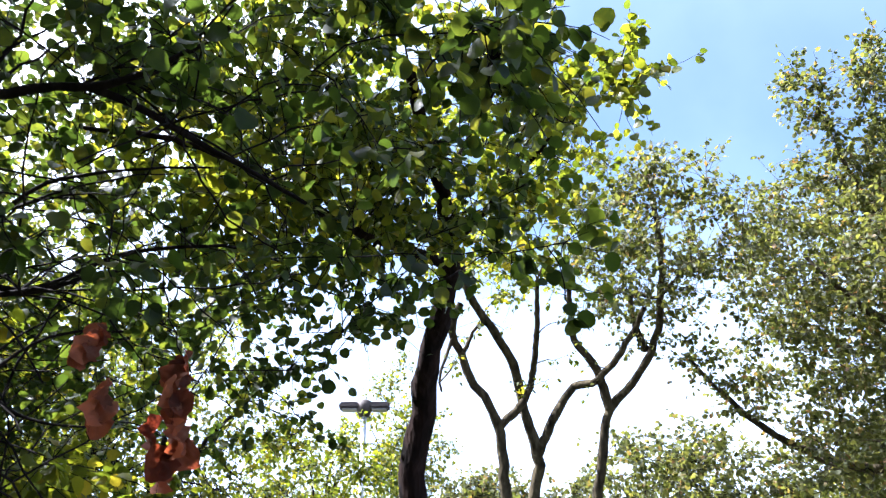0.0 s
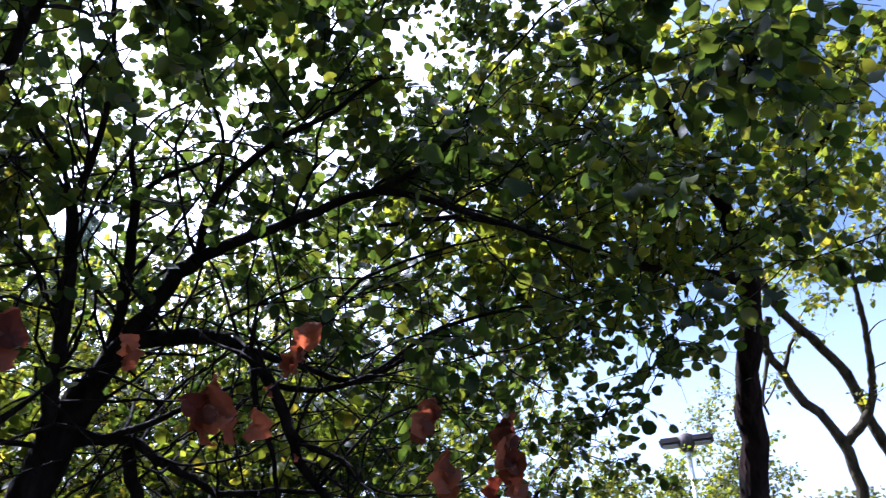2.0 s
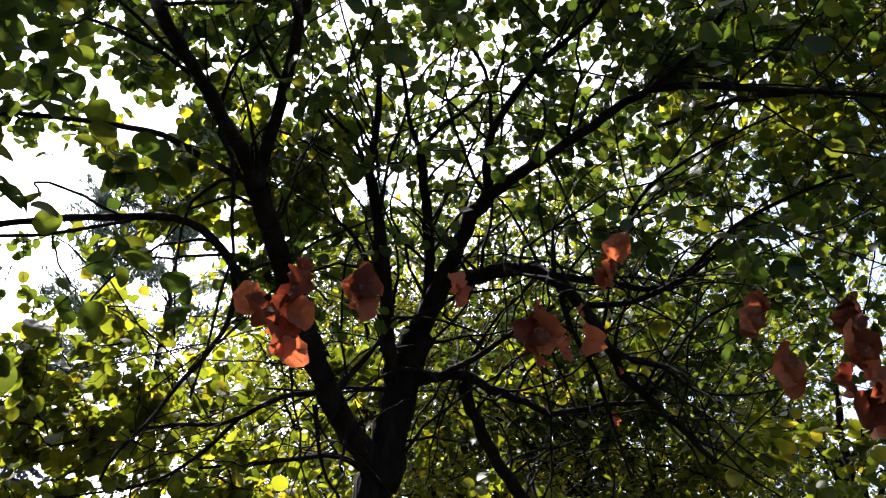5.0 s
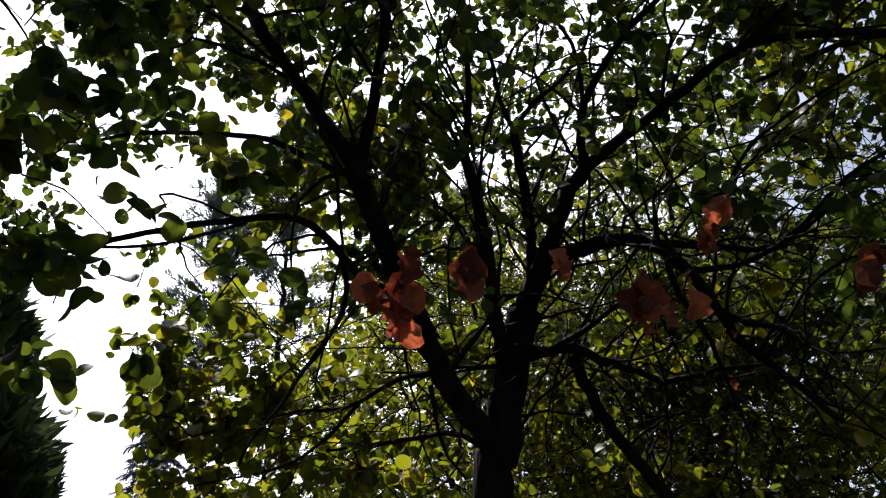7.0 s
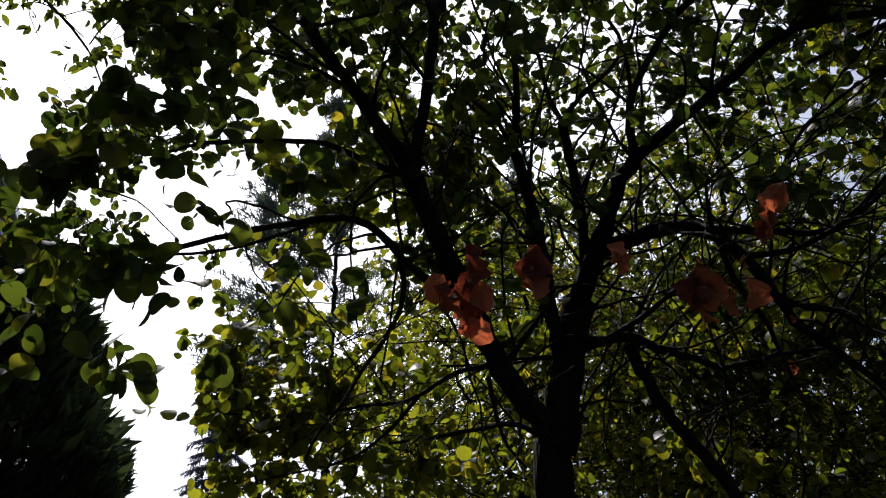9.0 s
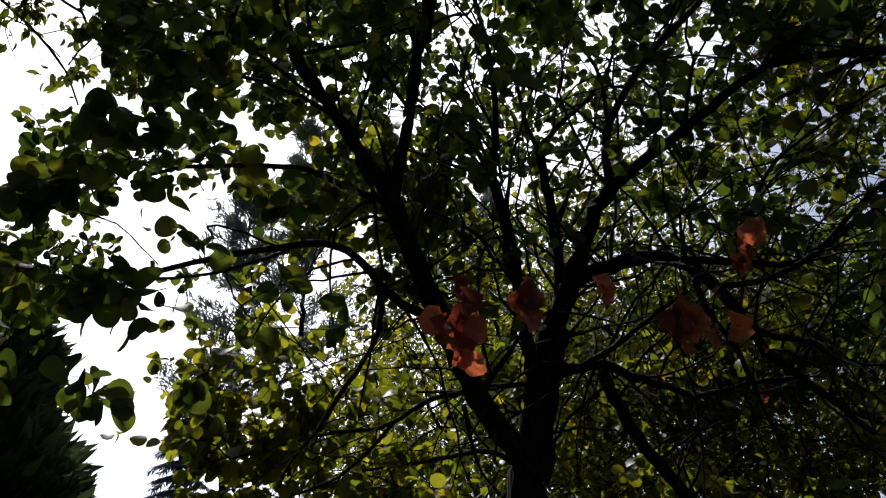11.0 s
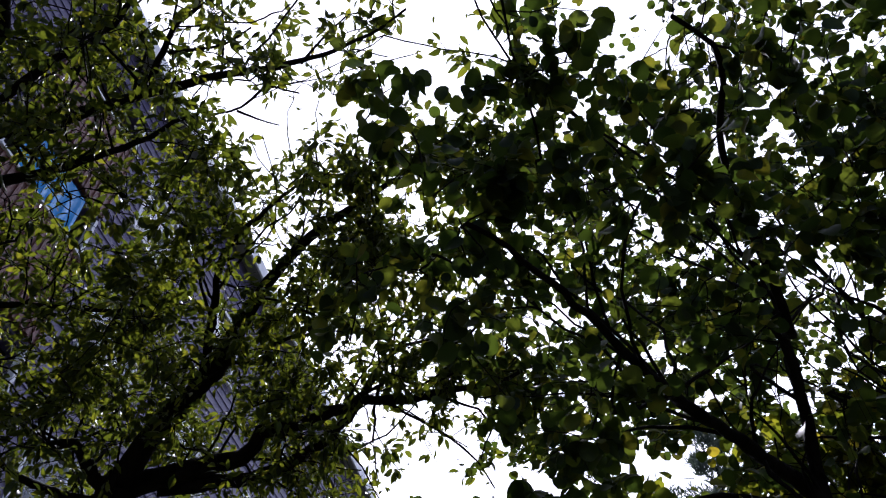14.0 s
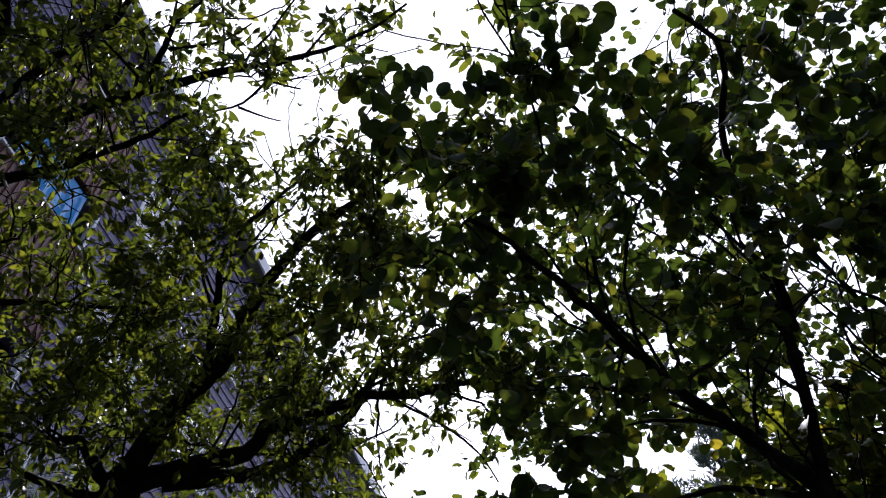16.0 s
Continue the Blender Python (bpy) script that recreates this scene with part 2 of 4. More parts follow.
class Tree:
    def __init__(self, name, label, base, bark, seed, category="tree", group=""):
        self.ob = empty(name, label, category, *base, group=group)
        self.base = np.array(base, float)
        self.bark, self.rng = bark, np.random.default_rng(seed)
        self.nodes = np.zeros((0, 4))          # points of the skeleton with their radius
        self.twigs = []

    def limb(self, name, pts, r0, r1):
        pts = np.asarray(pts, float)
        path = spline(pts, max(0.05, r0 * 1.2))
        s = np.r_[0, np.cumsum(np.linalg.norm(np.diff(path, axis=0), axis=1))]
        s /= s[-1]
        path[1:-1] += self.rng.standard_normal((len(path) - 2, 3)) * r0 * 0.1
        rad = r0 + (r1 - r0) * s ** 0.85
        if name == "trunk":
            rad = rad * (1 + 0.5 * np.exp(-s * 14))
        v, f = tube(path - self.base, rad, 12 if r0 > 0.03 else 8, 0.05, self.rng)
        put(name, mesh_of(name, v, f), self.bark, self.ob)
        if name == "trunk":
            keep = s > 0.5
            self.nodes = np.vstack([self.nodes, np.c_[path[keep], rad[keep]]])
        else:
            keep = s > 0.12
            self.nodes = np.vstack([self.nodes, np.c_[path[keep], rad[keep]]])

    def nearest(self, p, reach=9.0):
        d = np.linalg.norm(self.nodes[:, :3] - p, axis=1) + self.nodes[:, 3] * 3
        d = d + 0.5 * np.maximum(0, self.nodes[:, 2] - p[2])
        return self.nodes[d.argmin()]

    def twig(self, a, b, r0, r1, bend, steps=8, keep=True):
        """A thin shoot from a to b that bows a little; joins the skeleton."""
        rng = self.rng
        mid = (a + b) / 2 + rng.standard_normal(3) * bend * np.linalg.norm(b - a) + np.array([0, 0, 0.12]) * np.linalg.norm(b - a)
        u = np.linspace(0, 1, steps)[:, None]
        path = a * (1 - u) ** 2 + 2 * u * (1 - u) * mid + b * u * u
        path[1:-1] += rng.standard_normal((steps - 2, 3)) * 0.011 * np.linalg.norm(b - a)
        rad = np.linspace(r0, r1, steps)
        self.twigs.append((path, rad))
        if keep:
            self.nodes = np.vstack([self.nodes, np.c_[path[1:], rad[1:]]])
        return path

    def branch_out(self, count, reach, least=0.01, rise=0.6, away=(0, 0), keep_from=0):
        """Secondary branches that leave the limbs upwards and outwards."""
        rng = self.rng
        stem = self.nodes[keep_from:]
        stem = stem[stem[:, 3] > least]
        for k in rng.integers(0, len(stem), count):
            p, r = stem[k, :3], stem[k, 3]
            out = p - self.base
            out[2] = 0
            out = out / (np.linalg.norm(out) + 0.3) + np.array([*away, 0.0])
            d = out * 0.6 + rng.standard_normal(3) * 0.6 + np.array([0, 0, rise])
            d /= np.linalg.norm(d)
            path = self.twig(p, p + d * reach * rng.uniform(0.4, 1.2), min(r * 0.4, 0.009), 0.003, 0.2, 9)
            self.twigs.pop()
            v, f = tube(path - self.base, np.linspace(min(r * 0.4, 0.009), 0.003, len(path)), 5)
            put("branch", mesh_of("branch", v, f), self.bark, self.ob)

    def sprays(self, centres, radius, shoots, leaves, size, droop=0.5, flat=0.7, length=0.45, thick=0.006, tilt=0.8):
        """Leafy sprays: a branchlet to each centre, shoots round it, leaves along the shoots. Returns leaf frames."""
        rng, frames = self.rng, []
        for c in centres:
            c = np.asarray(c, float)
            n = self.nearest(c)
            if np.linalg.norm(n[:3] - c) > 0.12:
                self.twig(n[:3], c, min(thick * (1 + np.linalg.norm(n[:3] - c)), n[3]), thick * 0.55, 0.12)
            for _ in range(shoots):
                d = rng.standard_normal(3) * [1, 1, flat]
                d /= np.linalg.norm(d) + 1e-9
                target = c + d * radius * rng.random() ** 0.45
                near = self.nodes[-60:]
                k = np.linalg.norm(near[:, :3] - target, axis=1).argmin()
                start = near[k, :3]
                if np.linalg.norm(start - target) > length * 1.6:
                    start = target + (start - target) * (length * 1.6 / np.linalg.norm(start - target))
                    start = c if np.linalg.norm(c - target) < length * 2 else start
                p = self.twig(start, target, thick * 0.5, thick * 0.2, 0.14, 5, keep=False)
                m = max(2, int(rng.poisson(leaves)))
                u = np.sort(rng.random(m)) ** 0.7 * (len(p) - 1)
                i = np.minimum(u.astype(int), len(p) - 2)
                at = p[i] + (p[i + 1] - p[i]) * (u - i)[:, None]
                along = (p[-1] - p[0]) / (np.linalg.norm(p[-1] - p[0]) + 1e-9)
                side = rng.standard_normal((m, 3))
                tip = along * 0.6 + side * 0.75 + np.array([0, 0, -droop])
                tip /= np.linalg.norm(tip, axis=1)[:, None]
                up = np.array([0, 0, 1.0]) + rng.standard_normal((m, 3)) * tilt
                nrm = up - (up * tip).sum(1)[:, None] * tip
                nrm /= np.linalg.norm(nrm, axis=1)[:, None] + 1e-9
                s = size * np.clip(rng.normal(1, 0.2, m), 0.5, 1.28)
                at = at + tip * (s * 0.35)[:, None]
                frames.append(np.concatenate([at, tip, nrm, s[:, None]], 1))
        return np.concatenate(frames) if frames else np.zeros((0, 10))

    def along(self, count, spread):
        """Points scattered round the skeleton."""
        k = self.rng.integers(0, len(self.nodes), count)
        return self.nodes[k, :3] + self.rng.standard_normal((count, 3)) * spread

    def finish_twigs(self, gaps=()):
        vs, fs, n = [], [], 0
        for path, rad in self.twigs:
            if gaps and rad[0] < 0.009 and not clear_mask(path, gaps).all():
                continue
            v, f = tube(path - self.base, rad, 4)
            vs.append(v), fs.append(f + n)
            n += len(v)
        if vs:
            tagged(put("twig_growth", mesh_of("twig_growth", np.concatenate(vs), np.concatenate(fs)), self.bark, self.ob), kind="stuff")

    def crown(self, frames, shape, material, name="foliage"):
        ob = put(name, leaf_mesh(name, frames, shape, self.base), material, self.ob)
        return tagged(ob, kind="stuff")


def leaf_outline(points, fold, curl):
    """One leaf along +y from 0 to 1: two halves of quads either side of the midrib, folded and curled."""
    v, f = [], []
    for y, w in points:
        z = -curl * (y - 0.3) ** 2
        v += [(-w, y, z + fold * w), (0, y, z), (w, y, z + fold * w)]
    for i in range(len(points) - 1):
        a = 3 * i
        f += [(a, a + 1, a + 4, a + 3), (a + 1, a + 2, a + 5, a + 4)]
    return np.array(v), np.array(f)


ROUND = leaf_outline([(-0.05, 0.2), (0.12, 0.44), (0.42, 0.53), (0.76, 0.41), (0.97, 0.1)], 0.2, 0.3)
ROUND_FINE = leaf_outline([(-0.055, 0.12), (-0.02, 0.27), (0.12, 0.44), (0.3, 0.52), (0.5, 0.525), (0.7, 0.455), (0.86, 0.32), (0.95, 0.18), (1.0, 0.03)], 0.2, 0.3)
LONG = leaf_outline([(0.0, 0.01), (0.3, 0.2), (0.65, 0.19), (1.0, 0.01)], 0.3, 0.35)
SMALL = leaf_outline([(0.0, 0.03), (0.35, 0.38), (0.72, 0.3), (1.0, 0.01)], 0.2, 0.3)
NEEDLE = leaf_outline([(0.0, 0.03), (0.5, 0.075), (1.0, 0.005)], 0.4, 0.3)


def leaf_mesh(name, frames, shape, base):
    v, f = shape
    at, tip, nrm, s = frames[:, :3], frames[:, 3:6], frames[:, 6:9], frames[:, 9]
    side = np.cross(tip, nrm)
    k = len(v)
    out = (v[None, :, :1] * side[:, None] + v[None, :, 1:2] * tip[:, None] + v[None, :, 2:] * nrm[:, None]) * s[:, None, None]
    out += (at - base)[:, None]
    faces = f[None] + (np.arange(len(frames)) * k)[:, None, None]
    return mesh_of(name, out.reshape(-1, 3), faces.reshape(-1, 4))


def ball_points(rng, n, centre, radii, hollow=0.0, low=-1.0):
    """Points inside an ellipsoid; hollow keeps them out of its core, low cuts off its underside."""
    out = []
    while len(out) < n:
        p = rng.uniform(-1, 1, 3)
        if hollow <= np.linalg.norm(p) <= 1 and p[2] > low:
            out.append(np.array(centre) + p * radii)
    return np.array(out)


def leaves_clear(frames, gaps):
    return frames[clear_mask(frames[:, :3], gaps)]


def clear_of(points, gaps):
    return points[clear_mask(points, gaps)]


def clear_mask(points, gaps):
    """Leaves out the points that lie in one of the gaps: (from, to, radius)."""
    keep = np.ones(len(points), bool)
    fuzz = np.random.default_rng(len(points)).uniform(0.45, 1.15, len(points))
    for a, b, r0, r1 in gaps:
        a, b = np.array(a, float), np.array(b, float)
        u = np.clip(((points - a) @ (b - a)) / ((b - a) @ (b - a)), 0, 1)
        keep &= np.linalg.norm(points - a - u[:, None] * (b - a), axis=1) > (r0 + (r1 - r0) * u) * fuzz
    return keep

# ---- ground ----
m, n, l, b = shader("grass_soil")
t1, t2n = noise_node(n, l, 0.6, 6), noise_node(n, l, 30, 4)
# out of view: colour darkened to cut light bounced up at the crowns
l.new(ramp(n, l, t1.outputs[0], [(0.35, (0.020, 0.026, 0.010)), (0.65, (0.042, 0.042, 0.020))]).outputs[0], b.inputs["Base Color"])
b.inputs["Roughness"].default_value = 0.95
bump(n, l, t2n.outputs[0], b, 0.8, 0.03)
grass = m
bm = bmesh.new()
bmesh.ops.create_grid(bm, x_segments=60, y_segments=60, size=600)
tagged(part("ground", bm, grass), "unseen soil and thin grass, darkened to cut bounced light", "ground", kind="structure")

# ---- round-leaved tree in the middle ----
main = Tree("round_leaved_tree", "spreading tree with round green leaves and dark forked limbs", (-3.04, 2.49, 0.0), bark_shaded, 11)
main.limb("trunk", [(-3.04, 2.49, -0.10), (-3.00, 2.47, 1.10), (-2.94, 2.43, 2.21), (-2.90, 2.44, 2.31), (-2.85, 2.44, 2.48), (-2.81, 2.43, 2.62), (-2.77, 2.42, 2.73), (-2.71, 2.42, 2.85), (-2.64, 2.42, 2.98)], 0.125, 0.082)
main.limb("limb", [(-2.90, 2.41, 2.38), (-2.83, 2.26, 2.43), (-2.77, 2.06, 2.55), (-2.68, 1.86, 2.72), (-2.57, 1.69, 2.84), (-2.45, 1.52, 2.95), (-2.32, 1.36, 3.03), (-2.19, 1.21, 3.10)], 0.062, 0.038)
main.limb("limb", [(-2.19, 1.21, 3.10), (-2.12, 1.09, 3.16), (-2.02, 0.95, 3.18), (-1.91, 0.81, 3.19), (-1.81, 0.68, 3.19), (-1.72, 0.58, 3.20), (-1.45, 0.45, 2.98), (-1.37, 0.34, 3.04), (-1.30, 0.26, 3.07), (-1.23, 0.18, 3.09), (-1.17, 0.11, 3.10), (-1.08, -0.01, 3.13), (-1.01, -0.12, 3.14)], 0.030, 0.007)
main.limb("limb", [(-2.19, 1.21, 3.10), (-2.11, 1.18, 3.21), (-1.96, 1.13, 3.30), (-1.80, 1.06, 3.39), (-1.68, 0.99, 3.46), (-1.45, 0.88, 3.21), (-1.31, 0.80, 3.24), (-1.15, 0.70, 3.30), (-0.97, 0.59, 3.36), (-0.84, 0.53, 3.34), (-0.70, 0.50, 3.33), (-0.59, 0.44, 3.31), (-0.51, 0.32, 3.29)], 0.026, 0.006)
main.limb("limb", [(-2.19, 1.21, 3.10), (-2.20, 0.99, 3.12), (-2.16, 0.83, 3.11), (-2.15, 0.66, 3.06), (-2.14, 0.50, 3.00), (-2.14, 0.36, 2.94), (-2.15, 0.25, 2.86)], 0.016, 0.005)
main.limb("limb", [(-2.53, 1.63, 2.82), (-2.47, 1.38, 2.85), (-2.43, 1.25, 2.92), (-2.38, 1.12, 2.96), (-2.36, 1.00, 2.95), (-2.33, 0.87, 2.89), (-2.31, 0.70, 2.81), (-2.31, 0.47, 2.70), (-2.28, 0.32, 2.59)], 0.022, 0.008)
main.limb("limb", [(-2.76, 2.36, 2.69), (-2.64, 2.23, 2.91), (-2.51, 2.09, 3.11), (-2.44, 1.99, 3.28), (-2.37, 1.89, 3.41), (-2.32, 1.81, 3.49)], 0.034, 0.024)
main.limb("limb", [(-2.32, 1.81, 3.49), (-2.27, 1.69, 3.57), (-2.23, 1.54, 3.60), (-2.19, 1.42, 3.61), (-2.22, 1.33, 3.64)], 0.014, 0.005)
main.limb("limb", [(-2.32, 1.81, 3.49), (-2.17, 1.72, 3.57), (-2.00, 1.59, 3.69), (-1.86, 1.45, 3.76), (-1.75, 1.32, 3.79), (-1.63, 1.18, 3.82)], 0.018, 0.007)
main.limb("limb", [(-2.32, 1.81, 3.49), (-2.40, 1.64, 3.55), (-2.39, 1.44, 3.54), (-2.43, 1.35, 3.55)], 0.010, 0.005)
main.limb("limb", [(-2.69, 2.43, 2.86), (-2.48, 2.33, 3.18), (-2.36, 2.21, 3.39), (-2.26, 2.08, 3.57), (-2.19, 2.00, 3.63)], 0.030, 0.022)
main.limb("limb", [(-2.19, 2.00, 3.63), (-2.17, 1.91, 3.74), (-2.07, 1.79, 3.82), (-2.00, 1.64, 3.91), (-1.96, 1.47, 3.95), (-1.95, 1.34, 4.04)], 0.013, 0.005)
main.limb("limb", [(-2.19, 2.00, 3.63), (-2.07, 2.03, 3.73), (-1.90, 2.02, 3.73), (-1.70, 1.98, 3.77), (-1.59, 1.93, 3.89)], 0.013, 0.005)
main.limb("limb", [(-2.66, 2.42, 2.95), (-2.41, 2.34, 3.14), (-2.26, 2.30, 3.27), (-2.11, 2.26, 3.37), (-2.00, 2.23, 3.40)], 0.052, 0.034)
main.limb("limb", [(-2.00, 2.23, 3.40), (-1.80, 2.22, 3.43), (-1.62, 2.23, 3.46), (-1.43, 2.24, 3.50), (-1.26, 2.23, 3.52), (-1.07, 2.20, 3.50), (-0.91, 2.13, 3.50), (-0.73, 2.04, 3.52), (-0.61, 2.01, 3.59)], 0.028, 0.009)
main.limb("limb", [(-2.00, 2.23, 3.40), (-1.93, 2.16, 3.56), (-1.83, 2.09, 3.61), (-1.67, 2.05, 3.68), (-1.49, 2.02, 3.74), (-1.36, 2.00, 3.74), (-1.22, 1.97, 3.75), (-1.10, 1.93, 3.76), (-0.94, 1.92, 3.83)], 0.022, 0.008)
main.limb("limb", [(-1.85, 2.10, 3.62), (-1.74, 1.97, 3.73), (-1.69, 1.85, 3.78), (-1.66, 1.71, 3.82), (-1.60, 1.60, 3.86), (-1.56, 1.51, 3.94)], 0.011, 0.004)
main.limb("limb", [(-1.15, 2.22, 3.51), (-0.99, 2.26, 3.46), (-0.87, 2.30, 3.40), (-0.70, 2.35, 3.32), (-0.53, 2.34, 3.21), (-0.36, 2.33, 3.09)], 0.016, 0.007)
main.limb("limb", [(-2.64, 2.41, 3.01), (-2.39, 2.36, 3.14), (-2.21, 2.41, 3.15), (-2.03, 2.47, 3.14), (-1.90, 2.56, 3.07), (-1.83, 2.64, 2.94), (-1.78, 2.71, 2.78), (-1.77, 2.80, 2.67), (-1.73, 2.90, 2.59), (-1.66, 3.02, 2.47), (-1.58, 3.15, 2.32)], 0.046, 0.012)
main.limb("limb", [(-2.10, 2.47, 3.16), (-1.86, 2.57, 3.08), (-1.71, 2.65, 3.03), (-1.55, 2.73, 2.97), (-1.42, 2.76, 2.97), (-1.25, 2.71, 3.00), (-1.08, 2.66, 3.01)], 0.022, 0.007)
main.limb("limb", [(-2.75, 2.43, 2.76), (-2.64, 2.50, 2.78), (-2.51, 2.59, 2.79), (-2.40, 2.67, 2.71), (-2.27, 2.76, 2.64), (-2.17, 2.80, 2.57), (-2.05, 2.84, 2.57), (-1.93, 2.87, 2.58), (-1.76, 2.98, 2.58)], 0.034, 0.007)
main.limb("limb", [(-2.62, 2.51, 2.78), (-2.41, 2.54, 2.82), (-2.23, 2.53, 2.86), (-2.06, 2.51, 2.89), (-1.88, 2.50, 2.92)], 0.018, 0.008)
main.limb("limb", [(-1.82, 2.66, 2.96), (-1.67, 2.70, 2.93), (-1.52, 2.72, 2.94), (-1.36, 2.73, 2.99), (-1.13, 2.71, 3.10), (-0.90, 2.70, 3.13), (-0.68, 2.68, 3.12), (-0.51, 2.68, 3.06)], 0.015, 0.005)
main.limb("limb", [(-1.75, 2.66, 3.04), (-1.56, 2.64, 3.27), (-1.41, 2.59, 3.35), (-1.24, 2.57, 3.38), (-1.02, 2.56, 3.40), (-0.79, 2.61, 3.44)], 0.012, 0.004)
main.limb("limb", [(-1.71, 2.89, 2.57), (-1.57, 2.88, 2.70), (-1.44, 2.87, 2.81), (-1.29, 2.88, 2.86), (-1.14, 2.93, 2.88)], 0.010, 0.004)
main.limb("limb", [(-1.77, 2.71, 2.78), (-1.69, 2.77, 2.70), (-1.59, 2.82, 2.66), (-1.50, 2.89, 2.56), (-1.35, 2.92, 2.51), (-1.18, 2.94, 2.50)], 0.012, 0.004)
main.limb("limb", [(-1.89, 2.55, 3.06), (-1.92, 2.67, 2.88), (-1.90, 2.79, 2.73), (-1.91, 2.90, 2.52), (-1.89, 2.99, 2.27)], 0.016, 0.007)
main.branch_out(48, 0.7, 0.004, -0.05, keep_from=-170)
main.limb("trunk", [(-2.50, 3.90, -0.10), (-2.42, 3.75, 0.90), (-2.62, 3.38, 2.03), (-2.65, 3.18, 2.29), (-2.65, 3.06, 2.39), (-2.64, 2.93, 2.50), (-2.62, 2.80, 2.63), (-2.59, 2.67, 2.78)], 0.046, 0.030)
main.branch_out(190, 0.85, 0.011, 0.35)
main.limb("limb", [(-2.72, 2.02, 2.64), (-2.67, 2.08, 2.74), (-2.61, 2.14, 2.85), (-2.52, 2.17, 2.97)], 0.018, 0.008)
main.limb("limb", [(-2.74, 2.38, 2.72), (-2.80, 2.15, 2.69), (-2.90, 2.03, 2.67), (-3.02, 1.84, 2.67)], 0.012, 0.005)
main.limb("limb", [(-2.93, 2.38, 2.36), (-2.96, 2.23, 2.42), (-3.00, 2.10, 2.40), (-3.10, 1.87, 2.35), (-3.22, 1.67, 2.32)], 0.018, 0.006)
main.limb("limb", [(-2.74, 1.92, 2.61), (-2.88, 1.84, 2.60), (-3.03, 1.77, 2.54), (-3.15, 1.72, 2.51), (-3.34, 1.57, 2.51), (-3.55, 1.36, 2.46), (-3.63, 1.18, 2.40)], 0.014, 0.005)
main.limb("limb", [(-2.48, 1.31, 2.92), (-2.59, 1.39, 2.79), (-2.72, 1.39, 2.66), (-2.87, 1.34, 2.52), (-2.96, 1.30, 2.40), (-3.06, 1.24, 2.29), (-3.12, 1.22, 2.19)], 0.013, 0.006)
main.limb("limb", [(-2.76, 1.93, 2.56), (-2.78, 1.99, 2.37), (-2.77, 2.03, 2.26), (-2.74, 2.10, 2.17)], 0.012, 0.006)
main.limb("limb", [(-3.11, 1.77, 2.53), (-3.29, 1.72, 2.41), (-3.48, 1.62, 2.30), (-3.67, 1.46, 2.25), (-3.75, 1.27, 2.21)], 0.011, 0.004)
main.branch_out(70, 0.75, 0.0, 0.15, keep_from=-240)
main.limb("limb", [(-2.15, 0.27, 2.37), (-2.14, 0.28, 2.45), (-2.13, 0.29, 2.52), (-2.12, 0.30, 2.57)], 0.002, 0.002)
main.limb("limb", [(-2.10, 0.76, 2.74), (-2.13, 0.52, 2.61), (-2.11, 0.29, 2.53), (-2.19, 0.06, 2.51), (-2.26, -0.19, 2.46), (-2.30, -0.42, 2.41), (-2.30, -0.59, 2.34)], 0.006, 0.003)
main.limb("limb", [(-2.13, 0.12, 2.71), (-2.13, 0.23, 2.70), (-2.14, 0.31, 2.65), (-2.15, 0.37, 2.61)], 0.003, 0.002)
# sky gaps cut to fit the camera's view: bearing to the left of +y, elevation and half width, from the eye
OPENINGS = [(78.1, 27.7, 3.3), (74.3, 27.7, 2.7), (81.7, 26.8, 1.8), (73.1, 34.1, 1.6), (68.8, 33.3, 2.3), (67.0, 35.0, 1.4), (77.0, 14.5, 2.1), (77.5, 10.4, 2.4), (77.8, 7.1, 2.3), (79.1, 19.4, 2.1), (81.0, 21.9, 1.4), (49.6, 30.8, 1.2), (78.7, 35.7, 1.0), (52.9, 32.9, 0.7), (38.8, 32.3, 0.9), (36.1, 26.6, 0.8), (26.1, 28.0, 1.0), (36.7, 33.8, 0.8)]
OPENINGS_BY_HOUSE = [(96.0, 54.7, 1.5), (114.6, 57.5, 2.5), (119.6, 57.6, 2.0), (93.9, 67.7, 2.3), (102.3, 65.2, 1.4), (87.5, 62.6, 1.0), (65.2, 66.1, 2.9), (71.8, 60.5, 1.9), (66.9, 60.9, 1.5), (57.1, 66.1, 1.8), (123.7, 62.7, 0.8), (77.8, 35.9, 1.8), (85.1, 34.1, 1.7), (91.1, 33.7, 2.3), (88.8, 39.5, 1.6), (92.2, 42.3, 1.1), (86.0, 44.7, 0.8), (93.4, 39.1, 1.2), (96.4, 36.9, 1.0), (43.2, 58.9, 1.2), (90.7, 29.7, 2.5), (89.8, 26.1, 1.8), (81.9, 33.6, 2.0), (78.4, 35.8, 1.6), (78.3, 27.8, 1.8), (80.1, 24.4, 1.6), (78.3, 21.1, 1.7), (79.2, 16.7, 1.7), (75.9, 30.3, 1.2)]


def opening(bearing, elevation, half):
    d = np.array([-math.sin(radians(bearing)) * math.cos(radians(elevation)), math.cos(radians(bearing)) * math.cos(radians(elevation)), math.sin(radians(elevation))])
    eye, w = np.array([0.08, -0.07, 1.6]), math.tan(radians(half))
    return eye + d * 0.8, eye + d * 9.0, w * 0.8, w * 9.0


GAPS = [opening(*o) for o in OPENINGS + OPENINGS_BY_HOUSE]
